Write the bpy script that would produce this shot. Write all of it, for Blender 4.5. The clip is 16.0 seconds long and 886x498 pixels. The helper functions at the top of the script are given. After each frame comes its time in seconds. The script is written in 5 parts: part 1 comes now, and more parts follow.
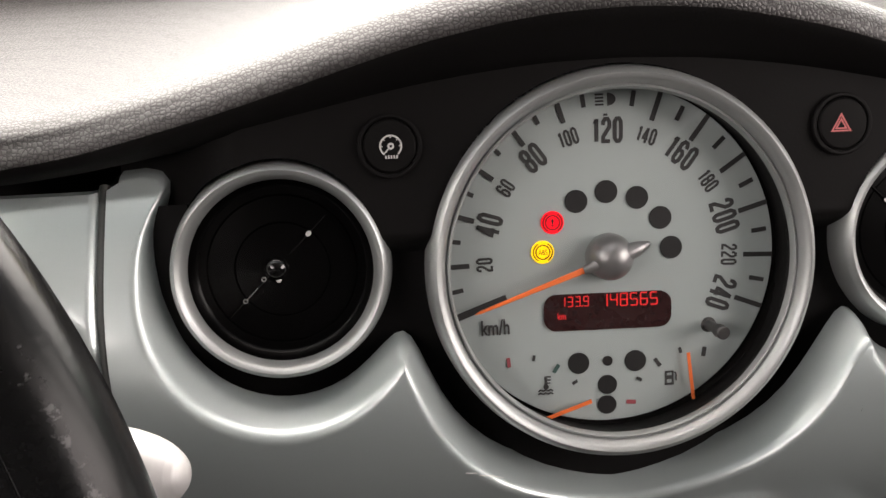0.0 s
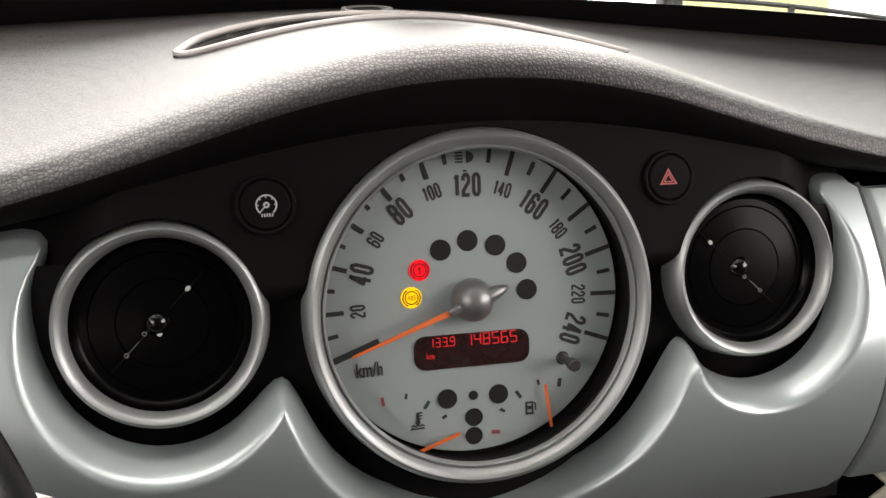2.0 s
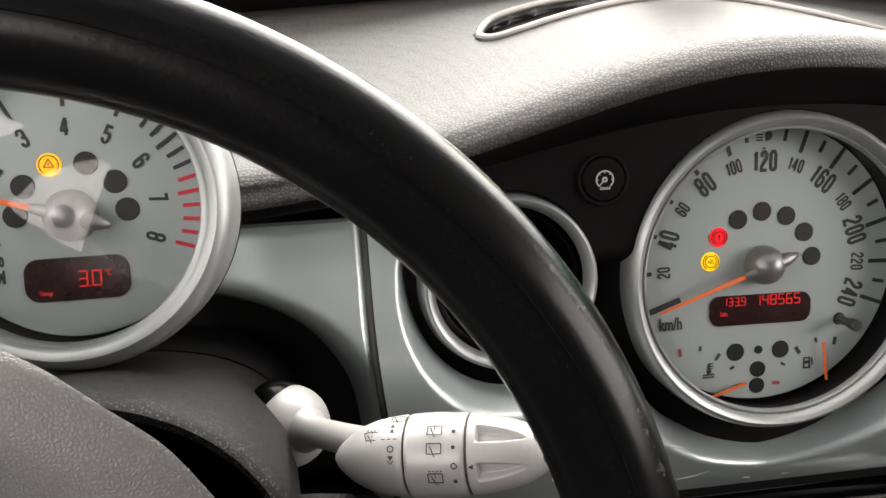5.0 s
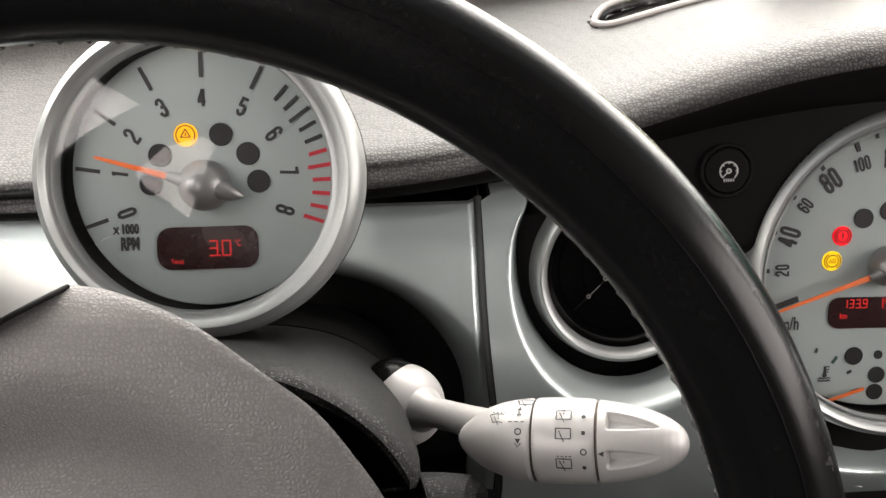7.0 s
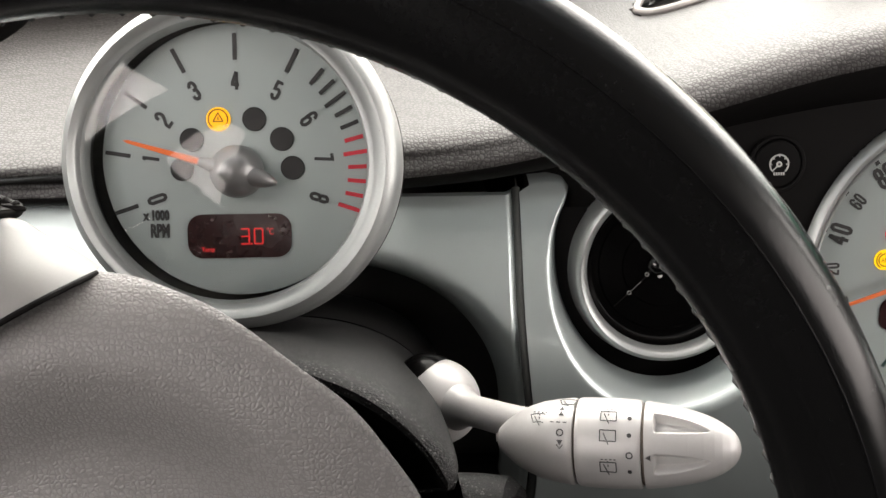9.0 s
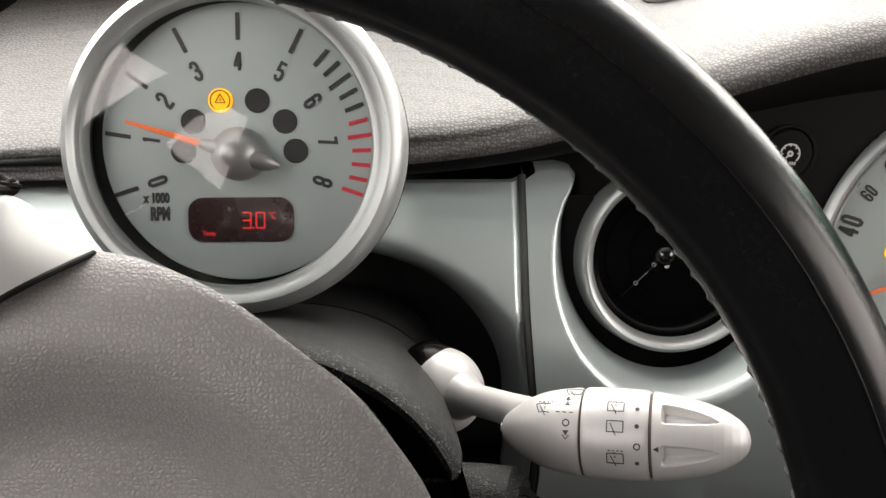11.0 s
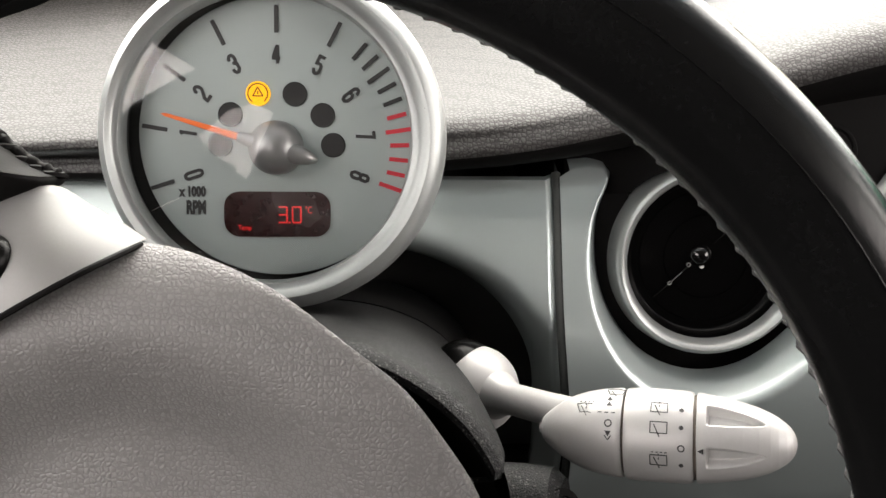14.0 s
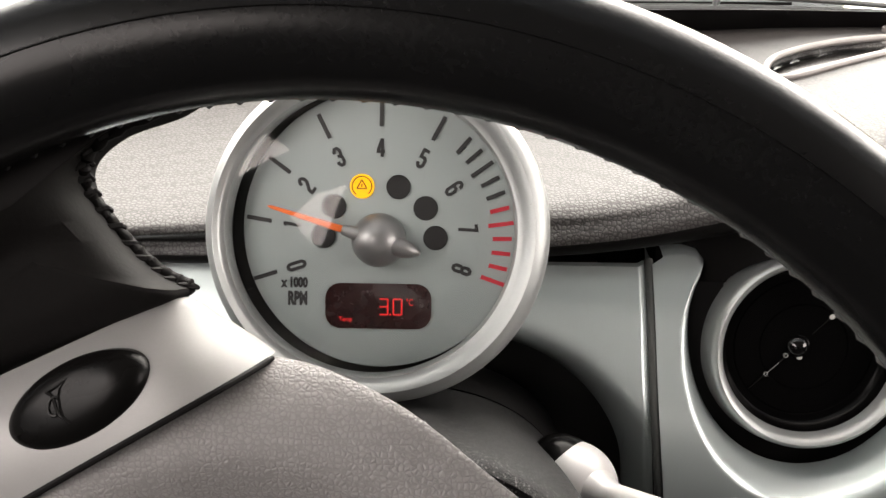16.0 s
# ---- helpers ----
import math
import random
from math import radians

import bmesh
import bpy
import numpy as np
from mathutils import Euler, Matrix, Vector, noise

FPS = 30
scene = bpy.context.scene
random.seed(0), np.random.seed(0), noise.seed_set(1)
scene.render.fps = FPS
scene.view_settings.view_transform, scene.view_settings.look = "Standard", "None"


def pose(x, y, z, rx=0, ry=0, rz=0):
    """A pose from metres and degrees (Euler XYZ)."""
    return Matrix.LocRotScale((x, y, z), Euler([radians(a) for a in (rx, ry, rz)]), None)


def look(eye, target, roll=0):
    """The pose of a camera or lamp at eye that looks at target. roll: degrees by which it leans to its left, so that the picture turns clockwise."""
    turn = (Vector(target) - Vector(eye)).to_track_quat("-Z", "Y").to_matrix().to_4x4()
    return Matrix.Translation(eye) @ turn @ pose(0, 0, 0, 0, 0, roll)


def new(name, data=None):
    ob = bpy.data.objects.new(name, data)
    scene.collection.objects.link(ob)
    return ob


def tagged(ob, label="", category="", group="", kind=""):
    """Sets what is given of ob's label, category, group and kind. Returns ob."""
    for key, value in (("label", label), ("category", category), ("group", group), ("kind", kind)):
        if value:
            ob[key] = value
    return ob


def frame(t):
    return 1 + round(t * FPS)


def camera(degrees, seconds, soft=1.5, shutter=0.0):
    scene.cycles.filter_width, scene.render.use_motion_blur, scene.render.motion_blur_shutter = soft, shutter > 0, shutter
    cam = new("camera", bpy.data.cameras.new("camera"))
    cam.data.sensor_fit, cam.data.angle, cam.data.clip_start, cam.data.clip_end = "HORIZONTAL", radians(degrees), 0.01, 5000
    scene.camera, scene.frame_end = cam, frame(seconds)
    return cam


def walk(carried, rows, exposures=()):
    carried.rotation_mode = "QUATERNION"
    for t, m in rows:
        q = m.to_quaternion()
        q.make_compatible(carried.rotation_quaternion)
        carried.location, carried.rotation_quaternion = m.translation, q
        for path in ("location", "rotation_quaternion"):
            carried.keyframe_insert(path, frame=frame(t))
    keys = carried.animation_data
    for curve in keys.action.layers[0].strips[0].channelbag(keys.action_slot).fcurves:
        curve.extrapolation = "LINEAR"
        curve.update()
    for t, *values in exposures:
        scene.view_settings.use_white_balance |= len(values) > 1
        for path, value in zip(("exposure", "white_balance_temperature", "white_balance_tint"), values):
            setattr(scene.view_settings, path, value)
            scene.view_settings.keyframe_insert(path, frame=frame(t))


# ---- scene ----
cam = camera(54.89, 16.0)
PATH = [
    (0, (-0.1, -0.31727, 1.10459), (0.06166, 1.50229, 0.2903), -1.37),
    (0.5, (-0.09864, -0.31815, 1.10969), (0.08515, 1.50901, 0.3174), -1.01),
    (1, (-0.09813, -0.31852, 1.10909), (0.10893, 1.50663, 0.31791), -0.72),
    (1.5, (-0.09714, -0.32331, 1.11421), (0.17458, 1.49483, 0.32648), -0.37),
    (2, (-0.10136, -0.33855, 1.12542), (0.35085, 1.45365, 0.36153), 0.73),
    (2.5, (-0.11003, -0.3613, 1.14529), (0.50059, 1.3901, 0.39713), 1.07),
    (3, (-0.12548, -0.37691, 1.15639), (0.49996, 1.3603, 0.38767), 0.47),
    (3.5, (-0.14797, -0.37531, 1.16234), (0.39156, 1.36619, 0.34009), 0.04),
    (4, (-0.17444, -0.37107, 1.16307), (0.23907, 1.38892, 0.30782), -0.70),
    (4.5, (-0.2004, -0.36195, 1.15645), (0.10931, 1.40869, 0.27958), -0.99),
    (5, (-0.22034, -0.35917, 1.15465), (0.03724, 1.41919, 0.27653), -0.61),
    (7.5, (-0.24543, -0.3551, 1.14689), (-0.15246, 1.43527, 0.26037), -0.45),
    (8, (-0.2468, -0.35396, 1.14631), (-0.16592, 1.43595, 0.25766), -0.50),
    (8.5, (-0.24886, -0.35109, 1.14599), (-0.18269, 1.43824, 0.25496), -0.39),
    (9, (-0.24945, -0.34539, 1.1421), (-0.19338, 1.44163, 0.24578), -0.27),
    (11.5, (-0.25095, -0.34127, 1.13736), (-0.19537, 1.43785, 0.22542), 0.38),
    (12, (-0.25054, -0.3421, 1.13751), (-0.19408, 1.43984, 0.23113), 0.40),
    (12.5, (-0.25017, -0.34221, 1.13756), (-0.19894, 1.44017, 0.23174), 0.42),
    (13, (-0.25062, -0.3428, 1.13702), (-0.19975, 1.44036, 0.23272), 0.51),
    (13.5, (-0.25134, -0.34212, 1.1367), (-0.20064, 1.43925, 0.22885), 0.62),
    (14, (-0.26048, -0.33858, 1.1348), (-0.23124, 1.44119, 0.22289), 0.59),
    (14.5, (-0.2796, -0.33294, 1.14076), (-0.31211, 1.45473, 0.24457), -0.08),
    (15, (-0.28356, -0.32225, 1.14244), (-0.35965, 1.47286, 0.26392), -0.53),
    (15.5, (-0.28346, -0.32342, 1.14414), (-0.35733, 1.48699, 0.29739), -0.23),
    (16, (-0.28275, -0.32915, 1.14855), (-0.34834, 1.49711, 0.33584), 0.11),
]
EXPOSURES = [(0, 0.42, 6620, 15), (1.5, 0.38, 6600, 14), (2, 0.17, 6500, 12), (2.5, -0.15, 6500, 11), (3.5, -0.1, 6500, 11), (4, 0.22, 6500, 13), (5, 0.24, 6500, 12), (7.5, 0.2, 6550, 12), (12.5, 0.3, 6500, 11), (14, 0.32, 6500, 11), (16, 0.38, 6650, 13)]
walk(cam, [(t, look(eye, target, roll)) for t, eye, target, roll in PATH], EXPOSURES)

# ---- sky, daylight through the windows ----
world = bpy.data.worlds.new("overcast")
scene.world = world
world.use_nodes = True
wn = world.node_tree
sky = wn.nodes.new("ShaderNodeTexSky")
sky.sky_type = "NISHITA"
sky.sun_disc = False
sky.sun_elevation = radians(50)
sky.sun_rotation = radians(206)
sky.air_density, sky.dust_density = 1.0, 4.0
soft_sky = wn.nodes.new("ShaderNodeHueSaturation")
soft_sky.inputs["Saturation"].default_value = 0.15
wn.links.new(sky.outputs[0], soft_sky.inputs["Color"])
wn.links.new(soft_sky.outputs[0], wn.nodes["Background"].inputs[0])
wn.nodes["Background"].inputs[1].default_value = 0.13


def lamp(name, kind, energy, m, size=None, size_y=None, color=(1, 1, 1), angle=None):
    data = bpy.data.lights.new(name, kind)
    data.energy, data.color = energy, color
    if kind == "AREA":
        data.shape, data.size, data.size_y = "RECTANGLE", size, size_y
    if angle:
        data.angle = radians(angle)
    ob = new(name, data)
    ob.matrix_world = m
    return ob


lamp("sun", "SUN", 1.25, look((-1.5, -3, 4), (0, 0, 1)), color=(1.0, 0.94, 0.89), angle=20)
lamp("windscreen_daylight", "AREA", 5.2, look((-0.30, 0.105, 1.205), (-0.30, -0.195, 0.255)), 1.0, 0.25, (1.0, 0.915, 0.85))
lamp("passenger_window_daylight", "AREA", 6.4, look((0.70, -0.30, 1.22), (0.0, -0.10, 1.0)), 0.8, 0.38, (1.0, 0.92, 0.865))
lamp("driver_window_daylight", "AREA", 4.2, look((-0.76, -0.50, 1.31), (-0.2, -0.15, 1.0)), 0.9, 0.28, (1.0, 0.92, 0.865))


# ---- building helpers ----
def nodes_of(name):
    m = bpy.data.materials.new(name)
    m.use_nodes = True
    nt = m.node_tree
    return m, nt, nt.nodes["Principled BSDF"]


def surface(name, color, rough=0.5, metal=0.0, bump=0.0, scale=400.0, kind="NOISE", vary=0.12, spec=0.5, blotch=25.0,
            rough_vary=0.08, coat=0.0, bump_dist=0.001, specks=0.0, stretch=(1, 1, 1), wear=None, wear_color=(0.2, 0.19, 0.18), crease=0.3, rubbed=None):
    """A worn surface: blotches and grain in colour and gloss, fine relief, and dust specks where asked."""
    m, nt, b = nodes_of(name)
    tc = nt.nodes.new("ShaderNodeTexCoord")
    mp = nt.nodes.new("ShaderNodeMapping")
    mp.inputs["Scale"].default_value = stretch
    nt.links.new(tc.outputs["Object"], mp.inputs[0])
    big = nt.nodes.new("ShaderNodeTexNoise")
    big.inputs["Scale"].default_value, big.inputs["Detail"].default_value = blotch, 5
    fine = nt.nodes.new("ShaderNodeTexNoise")
    fine.inputs["Scale"].default_value, fine.inputs["Detail"].default_value = scale, 3
    for n in (big, fine):
        nt.links.new(mp.outputs[0], n.inputs["Vector"])
    mix = nt.nodes.new("ShaderNodeMath")
    mix.operation = "ADD"
    nt.links.new(big.outputs[0], mix.inputs[0])
    nt.links.new(fine.outputs[0], mix.inputs[1])
    ramp = nt.nodes.new("ShaderNodeMapRange")
    ramp.inputs[1].default_value, ramp.inputs[2].default_value = 0.5, 1.5
    ramp.inputs[3].default_value, ramp.inputs[4].default_value = 1 - vary, 1 + vary
    nt.links.new(mix.outputs[0], ramp.inputs[0])
    col = nt.nodes.new("ShaderNodeVectorMath")
    col.operation = "SCALE"
    col.inputs[0].default_value = color
    nt.links.new(ramp.outputs[0], col.inputs["Scale"])
    last = col.outputs[0]
    if specks:
        vor = nt.nodes.new("ShaderNodeTexVoronoi")
        vor.inputs["Scale"].default_value = 950
        nt.links.new(mp.outputs[0], vor.inputs["Vector"])
        dots = nt.nodes.new("ShaderNodeMapRange")
        dots.inputs[1].default_value, dots.inputs[2].default_value = 0.40, 0.22
        dots.inputs[3].default_value, dots.inputs[4].default_value = 0.0, 1.0
        nt.links.new(vor.outputs["Distance"], dots.inputs[0])
        few = nt.nodes.new("ShaderNodeMath")
        few.operation = "GREATER_THAN"
        few.inputs[1].default_value = 1 - specks
        sep = nt.nodes.new("ShaderNodeSeparateColor")
        nt.links.new(vor.outputs["Color"], sep.inputs[0])
        nt.links.new(sep.outputs[0], few.inputs[0])
        both = nt.nodes.new("ShaderNodeMath")
        both.operation = "MULTIPLY"
        nt.links.new(dots.outputs[0], both.inputs[0])
        nt.links.new(few.outputs[0], both.inputs[1])
        mx = nt.nodes.new("ShaderNodeMix")
        mx.data_type = "RGBA"
        nt.links.new(both.outputs[0], mx.inputs["Factor"])
        nt.links.new(last, mx.inputs["A"])
        mx.inputs["B"].default_value = (0.075, 0.074, 0.073, 1)
        last = mx.outputs["Result"]
    if wear:
        # rubbed patches: scale, threshold
        wn_ = nt.nodes.new("ShaderNodeTexNoise")
        wn_.inputs["Scale"].default_value, wn_.inputs["Detail"].default_value, wn_.inputs["Roughness"].default_value = wear[0], 8, 0.7
        nt.links.new(mp.outputs[0], wn_.inputs["Vector"])
        wr = nt.nodes.new("ShaderNodeMapRange")
        wr.inputs[1].default_value, wr.inputs[2].default_value = wear[1], wear[1] + 0.04
        src = wn_.outputs[0]
        if rubbed:
            # more wear along a stretch of a ring: centre of the stretch, its reach, the ring's radius and height, the band's half width
            away = nt.nodes.new("ShaderNodeVectorMath")
            away.operation = "DISTANCE"
            away.inputs[1].default_value = rubbed[0]
            nt.links.new(tc.outputs["Object"], away.inputs[0])
            near = nt.nodes.new("ShaderNodeMapRange")
            near.inputs[1].default_value, near.inputs[2].default_value = rubbed[1] * .5, rubbed[1]
            near.inputs[3].default_value, near.inputs[4].default_value = 0.32, 0.0
            nt.links.new(away.outputs["Value"], near.inputs[0])
            axes = nt.nodes.new("ShaderNodeSeparateXYZ")
            nt.links.new(tc.outputs["Object"], axes.inputs[0])
            flat = nt.nodes.new("ShaderNodeCombineXYZ")
            nt.links.new(axes.outputs[0], flat.inputs[0])
            nt.links.new(axes.outputs[1], flat.inputs[1])
            radius_ = nt.nodes.new("ShaderNodeVectorMath")
            radius_.operation = "LENGTH"
            nt.links.new(flat.outputs[0], radius_.inputs[0])
            section = nt.nodes.new("ShaderNodeCombineXYZ")
            nt.links.new(radius_.outputs["Value"], section.inputs[0])
            nt.links.new(axes.outputs[2], section.inputs[1])
            across = nt.nodes.new("ShaderNodeVectorMath")
            across.operation = "DISTANCE"
            across.inputs[1].default_value = (rubbed[2], rubbed[3], 0)
            nt.links.new(section.outputs[0], across.inputs[0])
            band = nt.nodes.new("ShaderNodeMapRange")
            band.inputs[1].default_value, band.inputs[2].default_value = 0.0, rubbed[4]
            band.inputs[3].default_value, band.inputs[4].default_value = 1.0, 0.0
            nt.links.new(across.outputs["Value"], band.inputs[0])
            most = nt.nodes.new("ShaderNodeMath")
            most.operation = "MULTIPLY"
            nt.links.new(near.outputs[0], most.inputs[0])
            nt.links.new(band.outputs[0], most.inputs[1])
            both_ = nt.nodes.new("ShaderNodeMath")
            nt.links.new(src, both_.inputs[0])
            nt.links.new(most.outputs[0], both_.inputs[1])
            src = both_.outputs[0]
        nt.links.new(src, wr.inputs[0])
        wm = nt.nodes.new("ShaderNodeMix")
        wm.data_type = "RGBA"
        nt.links.new(wr.outputs[0], wm.inputs["Factor"])
        nt.links.new(last, wm.inputs["A"])
        wm.inputs["B"].default_value = (*wear_color, 1)
        last = wm.outputs["Result"]
    nt.links.new(last, b.inputs["Base Color"])
    rr = nt.nodes.new("ShaderNodeMapRange")
    rr.inputs[1].default_value, rr.inputs[2].default_value = 0.15, 0.85
    rr.inputs[3].default_value, rr.inputs[4].default_value = max(0.02, rough - rough_vary), min(1, rough + rough_vary)
    nt.links.new(big.outputs[0], rr.inputs[0])
    nt.links.new(rr.outputs[0], b.inputs["Roughness"])
    b.inputs["Metallic"].default_value = metal
    b.inputs["Specular IOR Level"].default_value = spec
    b.inputs["Coat Weight"].default_value = coat
    b.inputs["Coat Roughness"].default_value = 0.12
    if bump:
        bp = nt.nodes.new("ShaderNodeBump")
        bp.inputs["Strength"].default_value, bp.inputs["Distance"].default_value = bump, bump_dist
        if kind == "PEBBLE":
            # rounded grains parted by narrow wandering creases
            wob = nt.nodes.new("ShaderNodeTexNoise")
            wob.inputs["Scale"].default_value, wob.inputs["Detail"].default_value = scale * 0.8, 1
            nt.links.new(mp.outputs[0], wob.inputs["Vector"])
            amp = nt.nodes.new("ShaderNodeVectorMath")
            amp.operation = "MULTIPLY_ADD"
            amp.inputs[1].default_value = (0.5 / scale,) * 3
            nt.links.new(wob.outputs["Color"], amp.inputs[0])
            nt.links.new(mp.outputs[0], amp.inputs[2])
            v = nt.nodes.new("ShaderNodeTexVoronoi")
            v.feature = "DISTANCE_TO_EDGE"
            v.inputs["Scale"].default_value, v.inputs["Randomness"].default_value = scale, 0.7
            nt.links.new(amp.outputs[0], v.inputs["Vector"])
            inv = nt.nodes.new("ShaderNodeMapRange")
            inv.interpolation_type = "SMOOTHSTEP"
            inv.inputs[1].default_value, inv.inputs[2].default_value = -0.03, 0.36
            nt.links.new(v.outputs["Distance"], inv.inputs[0])
            nt.links.new(inv.outputs[0], bp.inputs["Height"])
            # shade in the creases between the grains, put into colour and gloss
            crease_shade = nt.nodes.new("ShaderNodeMapRange")
            crease_shade.inputs[1].default_value, crease_shade.inputs[2].default_value = 0.06, 0.45
            crease_shade.inputs[3].default_value, crease_shade.inputs[4].default_value = crease, 1.05
            nt.links.new(inv.outputs[0], crease_shade.inputs[0])
            dull = nt.nodes.new("ShaderNodeVectorMath")
            dull.operation = "SCALE"
            nt.links.new(last, dull.inputs[0])
            nt.links.new(crease_shade.outputs[0], dull.inputs["Scale"])
            nt.links.new(dull.outputs[0], b.inputs["Base Color"])
            less = nt.nodes.new("ShaderNodeMath")
            less.operation = "MULTIPLY"
            less.inputs[1].default_value = spec
            nt.links.new(crease_shade.outputs[0], less.inputs[0])
            nt.links.new(less.outputs[0], b.inputs["Specular IOR Level"])
        else:
            nt.links.new(fine.outputs[0], bp.inputs["Height"])
        nt.links.new(bp.outputs[0], b.inputs["Normal"])
    return m


def glow(name, color, strength):
    m, nt, b = nodes_of(name)
    b.inputs["Base Color"].default_value = (*[c * 0.3 for c in color], 1)
    b.inputs["Emission Color"].default_value = (*color, 1)
    b.inputs["Emission Strength"].default_value = strength
    b.inputs["Roughness"].default_value = 0.4
    return m


def clear_glass(name, tint=(1, 1, 1)):
    m, nt, b = nodes_of(name)
    nt.nodes.remove(b)
    out = nt.nodes["Material Output"]
    tr = nt.nodes.new("ShaderNodeBsdfTransparent")
    tr.inputs[0].default_value = (*tint, 1)
    gl = nt.nodes.new("ShaderNodeBsdfGlossy")
    gl.inputs["Roughness"].default_value = 0.015
    lw = nt.nodes.new("ShaderNodeLayerWeight")
    lw.inputs[0].default_value = 0.5
    pw = nt.nodes.new("ShaderNodeMath")
    pw.operation = "POWER"
    pw.inputs[1].default_value = 5.0
    nt.links.new(lw.outputs["Facing"], pw.inputs[0])
    rg = nt.nodes.new("ShaderNodeMapRange")
    rg.inputs[3].default_value, rg.inputs[4].default_value = 0.045, 0.85
    nt.links.new(pw.outputs[0], rg.inputs[0])
    mx = nt.nodes.new("ShaderNodeMixShader")
    nt.links.new(rg.outputs[0], mx.inputs[0])
    nt.links.new(tr.outputs[0], mx.inputs[1])
    nt.links.new(gl.outputs[0], mx.inputs[2])
    nt.links.new(mx.outputs[0], out.inputs["Surface"])
    return m


def thing(name, m, label, category, group="", kind=""):
    ob = new(name)
    ob.empty_display_size = 0.01
    ob.matrix_world = m
    return tagged(ob, label, category, group, kind)


def mesh_of(bm, mat, smooth=True, sharp=35):
    me = bpy.data.meshes.new("m")
    bmesh.ops.recalc_face_normals(bm, faces=bm.faces)
    if smooth:
        for f in bm.faces:
            f.smooth = True
        for e in bm.edges:
            if len(e.link_faces) == 2 and e.calc_face_angle(0) > radians(sharp):
                e.smooth = False
    bm.to_mesh(me)
    bm.free()
    me.materials.append(mat)
    return me


def part(name, bm, mat, parent, label="", m=None, smooth=True, sharp=35):
    me = mesh_of(bm, mat, smooth, sharp) if isinstance(bm, bmesh.types.BMesh) else bm
    ob = new(name, me)
    ob.parent = parent
    if m is not None:
        ob.matrix_local = m
    return tagged(ob, label)


def lathe(profile, n=96, a0=0.0, a1=360.0, center=(0, 0)):
    """Turn (radius, height) points round the local z axis."""
    bm = bmesh.new()
    closed = abs(a1 - a0) >= 360
    cols = n if closed else n + 1
    rings = []
    for i in range(cols):
        a = radians(a0 + (a1 - a0) * i / n)
        rings.append([bm.verts.new((center[0] + r * math.cos(a), center[1] + r * math.sin(a), z)) for r, z in profile])
    for i in range(cols if closed else cols - 1):
        p, q = rings[i], rings[(i + 1) % cols]
        for j in range(len(profile) - 1):
            bm.faces.new((p[j], q[j], q[j + 1], p[j + 1]))
    bmesh.ops.remove_doubles(bm, verts=bm.verts, dist=1e-6)
    return bm


def disc(r, z0, z1, n=48, center=(0, 0), bevel=0.0002):
    return lathe([(0, z0), (r, z0), (r, z1 - bevel), (r - bevel, z1), (0, z1)], n, center=center)


def slab(points, z0, z1, bevel=0.0):
    """A prism over a flat outline."""
    bm = bmesh.new()
    top = [bm.verts.new((x, y, z1)) for x, y in points]
    bot = [bm.verts.new((x, y, z0)) for x, y in points]
    f = bm.faces.new(top)
    bm.faces.new(bot[::-1])
    n = len(points)
    for i in range(n):
        bm.faces.new((top[i], bot[i], bot[(i + 1) % n], top[(i + 1) % n]))
    if bevel:
        bmesh.ops.recalc_face_normals(bm, faces=bm.faces)
        bmesh.ops.bevel(bm, geom=[e for e in bm.edges if all(v in top for v in e.verts)], offset=bevel, segments=3, affect="EDGES", profile=0.5)
    return bm


def bar(x0, y0, x1, y1, w0, z0, z1, w1=None):
    """A flat bar from one point to another."""
    w1 = w0 if w1 is None else w1
    d = Vector((x1 - x0, y1 - y0)).normalized()
    p = Vector((-d.y, d.x))
    return slab([(x0 + p.x * w0 / 2, y0 + p.y * w0 / 2), (x0 - p.x * w0 / 2, y0 - p.y * w0 / 2),
                 (x1 - p.x * w1 / 2, y1 - p.y * w1 / 2), (x1 + p.x * w1 / 2, y1 + p.y * w1 / 2)], z0, z1)


def join(*bms):
    out = bmesh.new()
    for b in bms:
        me = bpy.data.meshes.new("t")
        b.to_mesh(me)
        b.free()
        out.from_mesh(me)
        bpy.data.meshes.remove(me)
    return out


def moved(bm, m):
    bmesh.ops.transform(bm, matrix=m, verts=bm.verts)
    return bm


def ring(r0, r1, z0, z1, n=64, a0=0.0, a1=360.0, center=(0, 0)):
    bm = lathe([(r0, z0), (r0, z1), (r1, z1), (r1, z0), (r0, z0)], n, a0, a1, center)
    return bm


def rounded(w, h, r, n=8, cx=0.0, cy=0.0):
    out = []
    for sx, sy, a in ((1, 1, 0), (-1, 1, 90), (-1, -1, 180), (1, -1, 270)):
        for i in range(n + 1):
            t = radians(a + 90 * i / n)
            out.append((cx + sx * (w / 2 - r) + r * math.cos(t), cy + sy * (h / 2 - r) + r * math.sin(t)))
    return out


